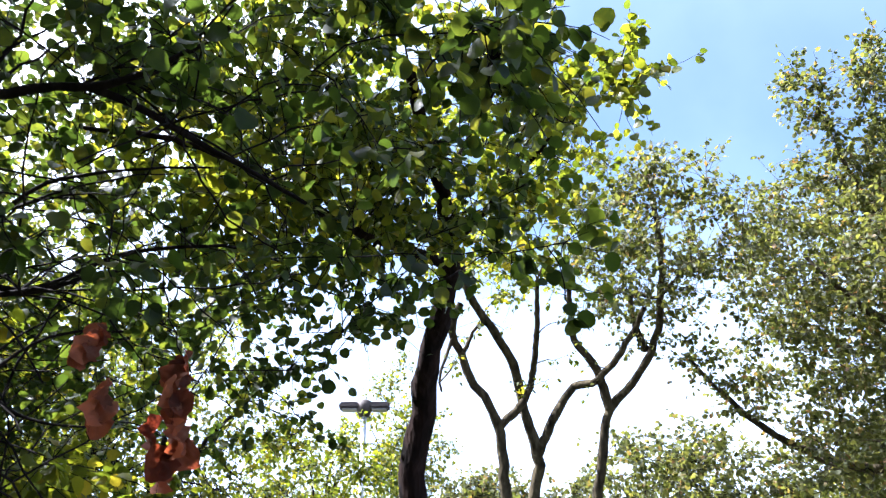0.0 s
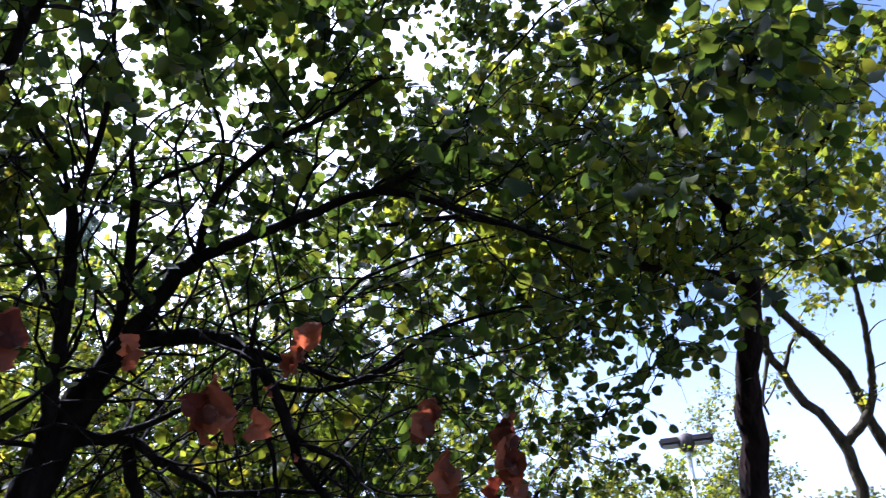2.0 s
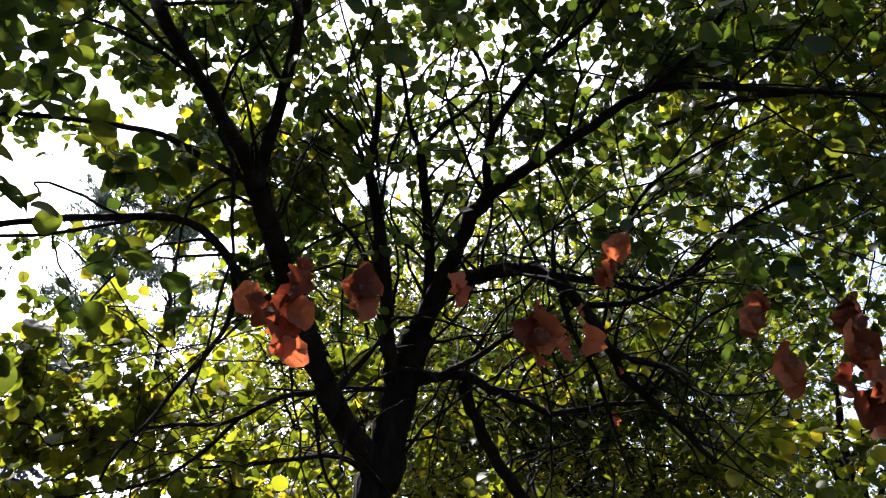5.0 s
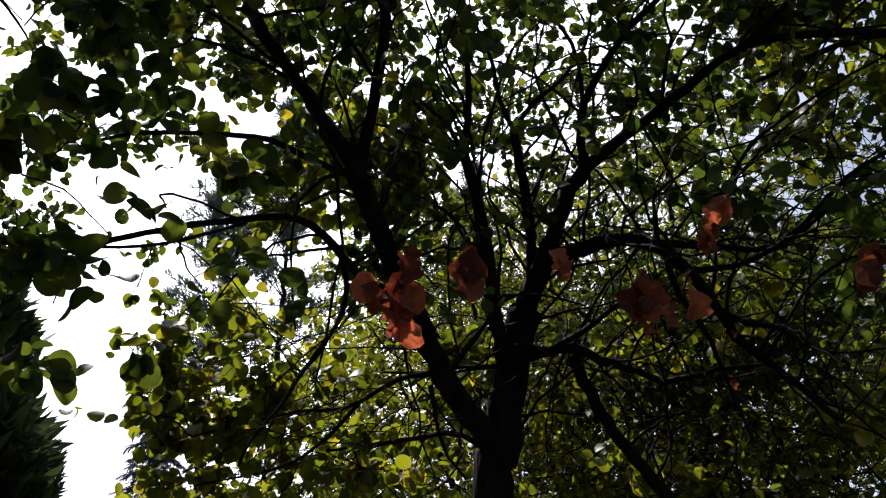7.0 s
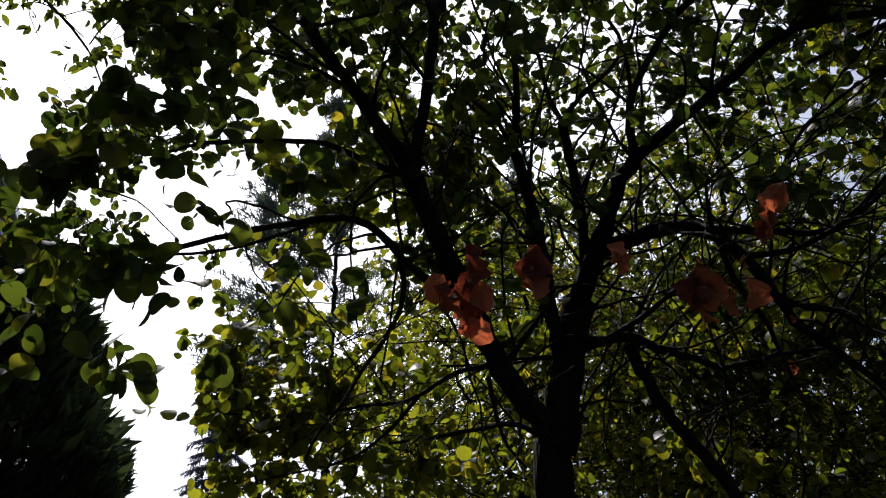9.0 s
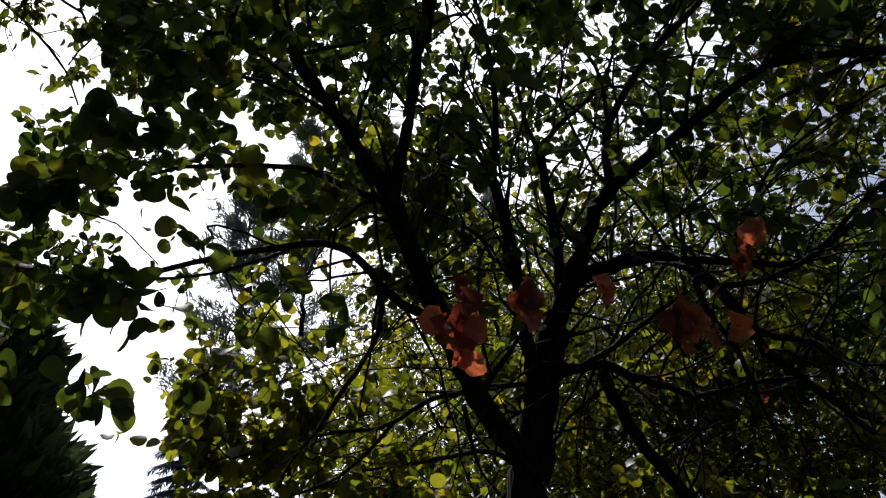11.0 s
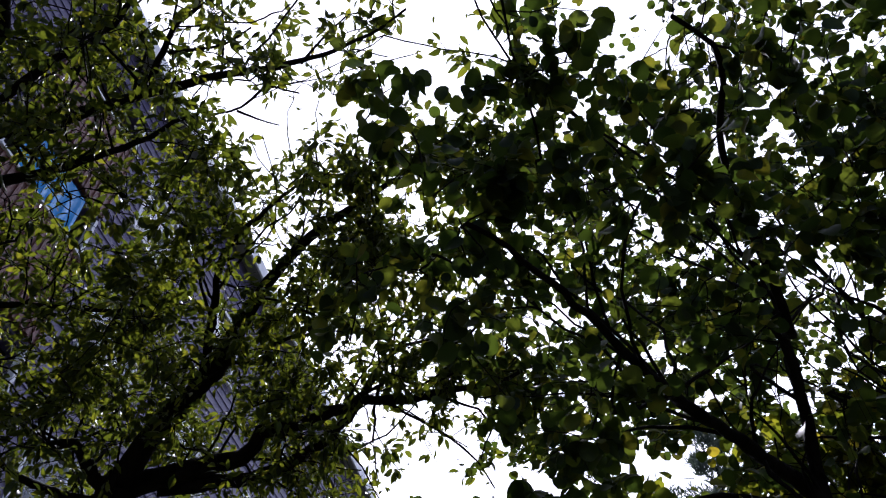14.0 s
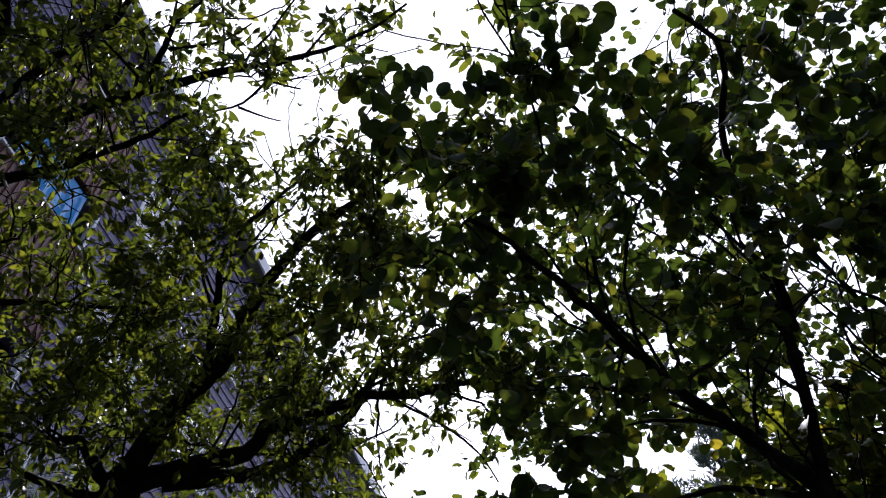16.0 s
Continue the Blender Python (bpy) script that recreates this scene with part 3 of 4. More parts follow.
# shafts through which the sun reaches two of the withered bunches
GAPS += [((-0.98, 0.61, 2.15), (-3.4, 0.63, 5.3), 0.1, 0.16), ((-0.86, 0.67, 2.15), (-3.3, 0.69, 5.3), 0.1, 0.16)]
rng = np.random.default_rng(5)
shell = ball_points(rng, 850, (-2.6, 2.4, 4.0), (3.3, 3.3, 2.6), 0.62, -0.4)
extra = ball_points(rng, 260, (-2.6, 2.4, 4.0), (3.3, 3.3, 2.6), 0.62, -0.4)
shell = np.vstack([shell, extra[(extra[:, 0] < -2.0) | (extra[:, 2] > 5.0)]])
shell = shell[(shell[:, 1] > 0.0) & ((shell[:, 0] > -4.3) | (shell[:, 2] > 5.2))]
thin = (shell[:, 1] > shell[:, 0] + 4.6) & (rng.random(len(shell)) < 0.12)
thin |= (shell[:, 1] < 1.7) & (rng.random(len(shell)) < 0.38)
shell = shell[~thin]
SUNWARD = ((-4.3, 1.7, 3.4), (-9.3, 1.75, 9.9), 1.0, 1.3)
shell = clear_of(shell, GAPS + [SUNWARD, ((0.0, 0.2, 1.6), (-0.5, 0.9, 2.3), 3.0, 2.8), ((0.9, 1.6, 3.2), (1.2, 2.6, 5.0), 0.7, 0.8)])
leaves = [main.sprays(shell, 0.42, 7, 8, 0.048)]
inner = ball_points(rng, 35, (-2.4, 2.2, 4.2), (2.4, 2.4, 1.6), 0.0, -0.5)
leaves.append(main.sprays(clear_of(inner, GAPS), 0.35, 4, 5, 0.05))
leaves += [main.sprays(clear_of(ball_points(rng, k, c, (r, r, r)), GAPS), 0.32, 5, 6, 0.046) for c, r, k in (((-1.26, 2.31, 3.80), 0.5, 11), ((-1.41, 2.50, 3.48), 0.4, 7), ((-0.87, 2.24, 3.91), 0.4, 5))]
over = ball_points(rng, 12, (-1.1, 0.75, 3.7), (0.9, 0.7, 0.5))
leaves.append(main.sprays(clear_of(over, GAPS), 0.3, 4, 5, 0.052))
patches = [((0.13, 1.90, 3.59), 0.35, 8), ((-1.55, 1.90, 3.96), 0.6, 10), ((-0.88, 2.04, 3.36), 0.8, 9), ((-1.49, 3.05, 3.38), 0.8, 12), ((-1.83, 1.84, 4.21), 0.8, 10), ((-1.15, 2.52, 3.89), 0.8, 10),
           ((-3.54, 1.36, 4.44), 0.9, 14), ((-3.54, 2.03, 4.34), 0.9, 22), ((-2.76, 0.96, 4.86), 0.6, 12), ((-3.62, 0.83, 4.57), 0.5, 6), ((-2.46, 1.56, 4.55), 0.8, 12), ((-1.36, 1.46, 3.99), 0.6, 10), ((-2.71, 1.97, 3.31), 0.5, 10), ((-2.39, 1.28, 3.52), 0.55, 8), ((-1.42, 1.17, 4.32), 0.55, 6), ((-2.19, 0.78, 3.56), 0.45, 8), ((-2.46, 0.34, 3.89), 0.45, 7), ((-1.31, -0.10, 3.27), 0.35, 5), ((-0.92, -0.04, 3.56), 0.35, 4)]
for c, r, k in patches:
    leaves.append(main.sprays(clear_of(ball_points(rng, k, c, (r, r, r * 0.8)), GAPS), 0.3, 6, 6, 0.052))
low_side = [((-2.19, -0.22, 2.46), 0.16, 4), ((-2.31, -0.39, 2.40), 0.18, 5), ((-2.36, -0.55, 2.50), 0.12, 3), ((-2.25, -0.25, 2.29), 0.22, 5), ((-2.43, -0.49, 2.30), 0.22, 5), ((-2.23, -0.09, 2.34), 0.15, 3)]
for c, r, k in low_side:
    leaves.append(main.sprays(ball_points(rng, k, c, (r, r, r)), 0.16, 3, 5, 0.052, length=0.25, thick=0.004))
clumps = [((-0.66, 0.29, 2.99), 0.13, 4), ((-0.64, 0.24, 3.08), 0.10, 2), ((-0.75, 0.34, 2.97), 0.10, 2), ((-0.65, 0.06, 3.24), 0.12, 4), ((-0.56, -0.03, 3.29), 0.10, 2), ((-0.85, 0.07, 3.23), 0.15, 4), ((-0.99, -0.05, 3.28), 0.13, 3), ((-0.87, 0.14, 3.08), 0.13, 3), ((-0.72, -0.42, 3.21), 0.09, 2), ((-0.90, -0.34, 3.34), 0.15, 2), ((-1.17, -0.37, 2.99), 0.13, 2), ((-1.27, -0.21, 3.04), 0.14, 2), ((-1.21, -0.12, 3.23), 0.18, 2)]
clumps += [((-1.20, 0.05, 3.22), 0.18, 2), ((-1.18, 0.24, 3.05), 0.15, 2), ((-1.20, 0.18, 2.75), 0.10, 2), ((-1.24, 0.15, 2.70), 0.05, 1), ((-1.54, 0.17, 2.80), 0.05, 2), ((-1.50, 0.33, 2.81), 0.05, 1), ((-0.62, 0.50, 3.23), 0.12, 2), ((-0.51, 0.60, 3.24), 0.13, 2), ((-0.91, 0.77, 3.16), 0.20, 4), ((-1.15, 0.70, 3.16), 0.20, 4), ((-1.29, 0.57, 3.09), 0.18, 3), ((-1.19, 0.87, 3.00), 0.20, 4), ((-0.80, 0.71, 3.28), 0.20, 4), ((-0.48, 0.42, 3.21), 0.08, 1)]
for c, r, k in clumps:
    leaves.append(main.sprays(ball_points(rng, k, c, (r * 1.15, r * 1.15, r * 1.15)), 0.14, 4, 6, 0.038, length=0.2, thick=0.004))
near = [(-0.19, 1.80, 3.11), (-0.33, 1.69, 3.05), (0.19, 1.54, 3.11), (0.35, 1.60, 3.17), (0.05, 1.69, 3.10), (0.33, 2.41, 2.94), (0.52, 2.37, 2.96), (0.63, 2.36, 2.93), (0.52, 2.46, 2.79), (-0.05, 2.10, 3.07), (0.10, 2.46, 2.86)]
leaves.append(main.sprays(near, 0.17, 3, 5, 0.053, length=0.25, thick=0.005))
side_low = [(-2.07, -0.01, 2.67), (-2.13, -0.00, 2.56), (-2.03, 0.07, 2.83), (-2.03, 0.04, 2.74), (-2.01, 0.22, 2.93), (-2.11, 0.39, 2.91), (-2.05, 0.38, 2.99), (-2.07, 0.15, 2.85), (-2.21, 0.71, 2.97), (-2.17, 0.75, 3.01), (-2.15, 0.87, 3.06), (-2.05, 0.03, 2.47), (-2.05, 0.16, 2.45), (-2.06, 0.26, 2.52), (-1.98, -0.04, 2.74), (-2.09, 0.55, 3.06), (-2.00, -0.07, 2.60)]
side_high = [(-2.02, 0.36, 2.41), (-2.03, 0.42, 2.37), (-2.04, 0.27, 2.43), (-2.10, 0.52, 2.52), (-2.12, 0.66, 2.49), (-2.14, 0.71, 2.40), (-2.16, 0.57, 2.32), (-2.20, 0.65, 2.31), (-2.14, 0.75, 2.63), (-2.09, 0.78, 2.70), (-2.12, 0.21, 2.23), (-2.04, 0.06, 2.21), (-2.12, 0.28, 2.17), (-2.10, 0.16, 2.31), (-2.07, 0.39, 2.66), (-2.17, 0.81, 2.50), (-2.19, 0.96, 2.58), (-2.03, -0.01, 2.40)]
hanging = [(-2.13, -0.25, 2.61), (-2.15, -0.09, 2.57), (-2.17, 0.08, 2.51), (-2.31, -0.14, 2.45), (-2.33, 0.03, 2.37), (-2.20, 0.14, 2.40), (-2.28, -0.31, 2.53), (-2.44, -0.23, 2.38), (-2.06, 0.14, 2.49), (-2.56, -0.33, 2.30), (-2.47, -0.05, 2.26), (-2.45, 0.11, 2.27)]
side_top = [(-2.02, 0.21, 3.07), (-2.08, 0.35, 3.13), (-2.03, 0.12, 2.89), (-2.08, 0.29, 2.96), (-2.11, 0.42, 3.24), (-2.02, -0.01, 2.72), (-2.06, 0.19, 3.01), (-2.15, 0.49, 3.16)]
branch_leaves = np.concatenate([main.sprays(side_low + side_high[::2] + side_top, 0.09, 2, 4, 0.064, length=0.15, thick=0.003), main.sprays(hanging[::2], 0.17, 3, 4, 0.062, length=0.2, thick=0.003)])
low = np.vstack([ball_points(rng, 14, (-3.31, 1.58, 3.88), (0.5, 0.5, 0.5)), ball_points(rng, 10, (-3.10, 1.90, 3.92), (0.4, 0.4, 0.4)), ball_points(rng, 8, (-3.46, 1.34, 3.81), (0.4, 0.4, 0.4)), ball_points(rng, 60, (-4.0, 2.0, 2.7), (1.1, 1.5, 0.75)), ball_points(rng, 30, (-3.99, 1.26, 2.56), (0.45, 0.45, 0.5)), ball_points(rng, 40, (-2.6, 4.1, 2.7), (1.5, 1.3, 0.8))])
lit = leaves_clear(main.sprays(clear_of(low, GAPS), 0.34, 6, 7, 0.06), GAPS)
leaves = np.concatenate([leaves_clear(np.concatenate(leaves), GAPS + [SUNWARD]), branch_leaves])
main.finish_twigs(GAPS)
fine = len(branch_leaves)
close = (leaves[:, 0] > -2.3) & (leaves[:, 1] < 1.1) & (leaves[:, 2] < 3.35)
close &= np.cumsum(close) <= 300
far_leaf = ~close
far_leaf[-fine:] = False
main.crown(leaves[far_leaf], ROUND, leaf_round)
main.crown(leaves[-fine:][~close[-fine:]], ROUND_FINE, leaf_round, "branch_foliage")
# low leaves of the same tree in the copy with sunlight in its colour
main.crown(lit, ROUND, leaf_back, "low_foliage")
one_leaf = mesh_of("leaf", ROUND_FINE[0], ROUND_FINE[1])
one_leaf.materials.append(leaf_round_one)
for row in leaves[close]:
    tip, nrm = Vector(row[3:6]), Vector(row[6:9])
    ob = new("leaf", one_leaf)
    ob.parent = main.ob
    turn = Matrix((tip.cross(nrm), tip, nrm)).transposed().to_4x4()
    ob.matrix_local = Matrix.Translation(Vector(row[:3]) - Vector(main.base)) @ turn @ Matrix.Scale(row[9], 4)

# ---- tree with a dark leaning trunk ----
second = Tree("dark_trunk_tree", "leaning tree with a dark scarred trunk and yellow-green leaves", (-0.15, 5.7, 0.0), bark_red_shaded, 12)
second.limb("trunk", [(-0.14, 5.69, -0.10), (-0.08, 5.65, 1.89), (-0.05, 5.55, 2.69), (-0.03, 5.44, 3.17), (-0.00, 5.28, 3.51), (0.07, 5.13, 3.74), (0.15, 4.90, 4.01), (0.19, 4.63, 4.29), (0.14, 4.35, 4.56), (0.01, 4.04, 4.80), (-0.07, 3.73, 5.01)], 0.185, 0.034)
second.limb("limb", [(0.17, 4.71, 4.16), (-0.07, 4.49, 4.14), (-0.33, 4.17, 4.06), (-0.60, 3.71, 3.98), (-0.88, 3.30, 3.94), (-1.13, 3.00, 3.88), (-1.44, 2.79, 3.78)], 0.040, 0.010)
second.limb("limb", [(0.18, 4.67, 4.23), (0.47, 4.41, 4.45), (0.77, 4.18, 4.71), (1.03, 3.93, 4.96), (1.30, 3.71, 5.11)], 0.030, 0.006)
second.limb("limb", [(0.14, 4.35, 4.56), (0.34, 4.05, 4.78), (0.49, 3.79, 4.92), (0.80, 3.59, 5.08)], 0.022, 0.006)
second.limb("limb", [(-0.27, 4.28, 4.09), (-0.37, 4.38, 3.89), (-0.44, 4.57, 3.72)], 0.012, 0.005)
crown = np.vstack([ball_points(rng, 14, (1.05, 3.85, 5.0), (0.4, 0.3, 0.25)), ball_points(rng, 90, (0.1, 4.3, 5.0), (1.4, 1.2, 1.1)), ball_points(rng, 50, (-0.9, 3.6, 4.2), (1.0, 0.8, 0.6))])
leaves = second.sprays(crown, 0.4, 7, 7, 0.054)
second.finish_twigs()
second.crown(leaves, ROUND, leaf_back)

# ---- two crooked open trees ----
third = Tree("crooked_tree", "thin crooked tree with three bare bent stems", (0.8, 9.3, 0.0), bark_moss, 13)
third.limb("trunk", [(0.76, 9.27, -0.10), (0.82, 9.23, 1.57), (0.90, 9.11, 3.07), (0.88, 8.84, 3.88), (0.76, 8.58, 4.42), (0.57, 8.50, 4.69), (0.41, 8.39, 5.02), (0.29, 8.20, 5.21), (0.40, 7.98, 5.45)], 0.110, 0.040)
third.limb("limb", [(0.83, 8.68, 4.26), (1.07, 8.54, 4.46), (1.20, 8.43, 4.73), (1.25, 8.12, 5.20), (1.24, 7.79, 5.65)], 0.050, 0.025)
third.limb("limb", [(0.98, 9.41, 1.80), (1.19, 9.13, 3.34), (1.27, 8.87, 3.99), (1.12, 8.65, 4.43), (0.99, 8.39, 4.89), (0.67, 8.03, 5.29), (0.48, 7.83, 5.51), (0.36, 7.54, 5.85)], 0.085, 0.040)
third.limb("limb", [(1.26, 8.87, 3.99), (1.47, 8.61, 4.40), (1.68, 8.49, 4.66), (1.93, 8.31, 4.69), (2.23, 7.99, 5.03), (2.37, 7.72, 5.28)], 0.060, 0.030)
third.limb("limb", [(0.43, 8.40, 4.99), (0.54, 8.29, 5.24), (0.65, 8.23, 5.35)], 0.030, 0.015)
third.limb("limb", [(0.32, 8.22, 5.16), (0.17, 8.38, 4.76), (0.19, 8.45, 4.59)], 0.025, 0.012)
leaves = third.sprays(ball_points(rng, 80, (0.9, 7.9, 6.5), (1.6, 1.3, 1.0)), 0.45, 6, 7, 0.06)
leaves = np.concatenate([leaves, third.sprays(ball_points(rng, 14, (0.9, 8.2, 4.9), (1.0, 0.8, 0.6)), 0.2, 3, 3, 0.05)])
third.finish_twigs()
third.crown(leaves, SMALL, leaf_back)
fourth = Tree("crooked_tree", "thin forked tree with a light crown of small leaves", (1.5, 9.6, 0.0), bark_moss, 14)
fourth.limb("trunk", [(1.51, 9.58, -0.10), (1.57, 9.54, 1.55), (1.91, 9.22, 3.34), (2.00, 8.96, 3.93), (2.12, 8.77, 4.49), (2.44, 8.46, 4.82), (2.62, 8.14, 5.21), (2.63, 7.83, 5.60), (2.57, 7.49, 6.04), (2.48, 7.19, 6.36)], 0.095, 0.030)
fourth.limb("limb", [(2.12, 8.77, 4.49), (1.96, 8.55, 4.91), (1.71, 8.38, 5.19), (1.65, 8.13, 5.52), (1.59, 7.81, 5.93)], 0.060, 0.025)
fourth.limb("limb", [(2.51, 8.36, 5.04), (2.35, 8.15, 5.36), (2.36, 8.02, 5.61), (2.60, 7.89, 5.49), (2.85, 7.57, 5.72)], 0.040, 0.015)
leaves = fourth.sprays(ball_points(rng, 150, (2.6, 7.6, 5.9), (1.2, 1.2, 1.1)), 0.4, 6, 7, 0.056)
fourth.finish_twigs()
fourth.crown(leaves, SMALL, leaf_olive)

# ---- tall dense tree ----
fifth = Tree("dense_tree", "tall dense tree with small olive leaves in full sun", (6.0, 9.4, 0.0), bark_moss, 15)
fifth.limb("trunk", [(5.93, 9.37, -0.10), (5.99, 9.33, 1.70), (6.34, 8.86, 3.68), (6.35, 8.52, 4.79), (6.28, 8.05, 5.94), (6.12, 7.45, 7.07), (5.93, 6.94, 7.89)], 0.200, 0.050)
fifth.limb("limb", [(6.28, 8.72, 4.36), (5.21, 9.05, 3.89), (4.34, 8.99, 4.09), (3.85, 8.90, 4.37), (3.35, 8.74, 4.76), (3.08, 8.62, 5.05)], 0.090, 0.020)
fifth.limb("limb", [(6.33, 8.19, 5.58), (5.63, 8.03, 6.34), (5.17, 7.76, 6.81), (4.89, 7.52, 7.22)], 0.080, 0.020)
fifth.limb("limb", [(6.32, 8.40, 5.14), (5.31, 8.32, 5.43), (4.64, 7.96, 5.70), (4.37, 7.93, 6.05)], 0.070, 0.020)
crown = np.vstack([ball_points(rng, 1000, (6.05, 8.3, 5.2), (2.45, 2.0, 2.8)), ball_points(rng, 20, (5.03, 7.60, 7.19), (0.6, 0.6, 0.5)), ball_points(rng, 14, (4.60, 7.30, 7.89), (0.13, 0.13, 0.5)), ball_points(rng, 22, (5.24, 6.88, 7.87), (0.25, 0.25, 0.6)),
                   ball_points(rng, 12, (3.4, 8.6, 4.8), (0.6, 0.5, 0.4))])
leaves = fifth.sprays(crown, 0.45, 7, 8, 0.062)
fifth.finish_twigs()
fifth.crown(leaves, SMALL, leaf_olive)

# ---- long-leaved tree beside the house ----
sixth = Tree("long_leaved_tree", "tree with narrow light-green leaves and arching limbs beside the house", (-3.89, -1.98, 0.0), bark_shaded, 16)
sixth.limb("trunk", [(-3.89, -1.98, -0.10), (-3.84, -1.98, 1.60), (-3.69, -1.88, 2.67), (-3.54, -1.83, 3.37), (-3.44, -1.78, 3.87)], 0.150, 0.110)
sixth.limb("limb", [(-3.42, -1.81, 3.89), (-3.31, -1.66, 4.08), (-3.23, -1.54, 4.22), (-3.13, -1.39, 4.37), (-3.04, -1.28, 4.47), (-2.87, -1.18, 4.65), (-2.71, -1.03, 4.81), (-2.58, -0.86, 4.94), (-2.46, -0.67, 5.02), (-2.31, -0.48, 5.03), (-2.14, -0.28, 5.04)], 0.075, 0.010)
sixth.limb("limb", [(-3.44, -1.73, 3.90), (-3.41, -1.46, 3.98), (-3.37, -1.16, 4.06), (-3.27, -1.06, 4.14), (-3.21, -0.84, 4.17), (-3.13, -0.62, 4.22), (-3.05, -0.45, 4.21), (-2.99, -0.27, 4.17), (-2.88, -0.01, 4.16), (-2.78, 0.20, 4.14), (-2.64, 0.37, 4.14)], 0.065, 0.006)
sixth.limb("limb", [(-3.47, -1.59, 3.93), (-3.48, -1.19, 3.99), (-3.42, -0.94, 4.04), (-3.32, -0.74, 4.12), (-3.20, -0.60, 4.19), (-3.01, -0.46, 4.34), (-2.86, -0.34, 4.41), (-2.74, -0.16, 4.54)], 0.050, 0.010)
sixth.limb("limb", [(-3.40, -1.84, 3.88), (-3.29, -1.90, 3.93), (-3.18, -1.96, 3.98), (-3.11, -2.06, 3.93), (-2.98, -2.08, 4.02), (-2.90, -2.00, 4.10), (-2.86, -1.91, 4.22)], 0.040, 0.008)
sixth.limb("limb", [(-3.43, -1.87, 3.81), (-3.32, -2.02, 3.79), (-3.16, -2.18, 3.79), (-3.05, -2.23, 3.82), (-2.92, -2.24, 3.90)], 0.030, 0.008)
sixth.limb("limb", [(-3.11, -1.40, 4.35), (-2.86, -1.35, 4.55), (-2.57, -1.29, 4.78), (-2.38, -1.08, 4.91), (-2.27, -0.94, 4.95), (-2.15, -0.79, 4.99)], 0.030, 0.007)
sixth.limb("limb", [(-3.17, -2.98, 3.56), (-2.81, -2.62, 3.88), (-2.37, -2.33, 4.12), (-2.04, -2.18, 4.23), (-1.79, -2.13, 4.39), (-1.59, -2.10, 4.48), (-1.38, -2.04, 4.55), (-1.20, -1.97, 4.60), (-1.01, -1.90, 4.64)], 0.070, 0.030)
sixth.limb("limb", [(-1.65, -2.13, 4.49), (-1.66, -2.02, 4.51), (-1.67, -1.92, 4.54), (-1.64, -1.81, 4.58), (-1.61, -1.70, 4.63), (-1.58, -1.53, 4.69), (-1.55, -1.34, 4.75), (-1.51, -1.16, 4.78), (-1.48, -0.96, 4.80), (-1.43, -0.75, 4.82), (-1.37, -0.60, 4.83), (-1.28, -0.44, 4.84), (-1.21, -0.33, 4.88)], 0.036, 0.005)
sixth.limb("limb", [(-1.59, -2.10, 4.48), (-1.50, -1.99, 4.55), (-1.39, -1.81, 4.66), (-1.33, -1.70, 4.69), (-1.27, -1.57, 4.73), (-1.16, -1.46, 4.78)], 0.024, 0.012)
sixth.limb("limb", [(-1.58, -1.48, 4.73), (-1.47, -1.43, 4.78), (-1.40, -1.39, 4.78), (-1.30, -1.33, 4.81), (-1.21, -1.21, 4.84)], 0.020, 0.008)
sixth.limb("limb", [(-1.41, -1.40, 4.80), (-1.33, -1.36, 4.86), (-1.22, -1.33, 4.92)], 0.010, 0.005)
sixth.limb("limb", [(-1.42, -1.38, 4.81), (-1.39, -1.24, 4.79), (-1.35, -1.11, 4.77), (-1.27, -0.99, 4.77)], 0.009, 0.004)
sixth.limb("limb", [(-1.87, -2.17, 4.37), (-1.86, -2.05, 4.43), (-1.86, -1.92, 4.49), (-1.84, -1.78, 4.55), (-1.81, -1.65, 4.61), (-1.78, -1.50, 4.67), (-1.74, -1.40, 4.74), (-1.72, -1.29, 4.78)], 0.028, 0.008)
sixth.limb("limb", [(-2.43, -2.36, 4.20), (-2.50, -2.20, 4.29), (-2.60, -2.01, 4.38), (-2.70, -1.80, 4.46), (-2.71, -1.57, 4.56)], 0.018, 0.007)
sixth.limb("limb", [(-1.53, -1.02, 4.85), (-1.59, -0.94, 4.84), (-1.62, -0.82, 4.84)], 0.008, 0.004)
sixth.limb("limb", [(-1.57, -0.96, 4.84), (-1.66, -1.08, 4.77), (-1.68, -1.22, 4.71)], 0.008, 0.004)
sixth.limb("limb", [(-1.67, -1.10, 4.75), (-1.71, -1.01, 4.75), (-1.74, -0.91, 4.75)], 0.007, 0.003)
sixth.limb("limb", [(-1.46, -0.80, 4.82), (-1.36, -0.70, 4.88), (-1.28, -0.60, 4.94)], 0.008, 0.004)
sixth.limb("limb", [(-1.53, -1.16, 4.81), (-1.38, -1.15, 4.90), (-1.24, -1.15, 4.96)], 0.006, 0.004)
sixth.limb("limb", [(-3.11, -0.45, 4.26), (-3.14, -0.27, 4.18), (-3.18, -0.06, 4.07), (-3.21, 0.08, 3.95), (-3.28, 0.17, 3.84)], 0.010, 0.004)
sixth.limb("limb", [(-2.86, -0.34, 4.41), (-2.78, -0.16, 4.40), (-2.67, 0.04, 4.40), (-2.58, 0.25, 4.38)], 0.010, 0.004)
sixth.limb("limb", [(-3.06, -1.30, 4.45), (-3.09, -1.15, 4.47), (-3.11, -1.00, 4.49)], 0.016, 0.007)
sixth.limb("limb", [(-3.13, -0.62, 4.22), (-2.98, -0.39, 4.28), (-2.84, -0.19, 4.28)], 0.012, 0.005)
sixth.limb("limb", [(-3.04, -1.04, 4.56), (-2.90, -0.78, 4.61), (-2.71, -0.59, 4.68)], 0.012, 0.005)
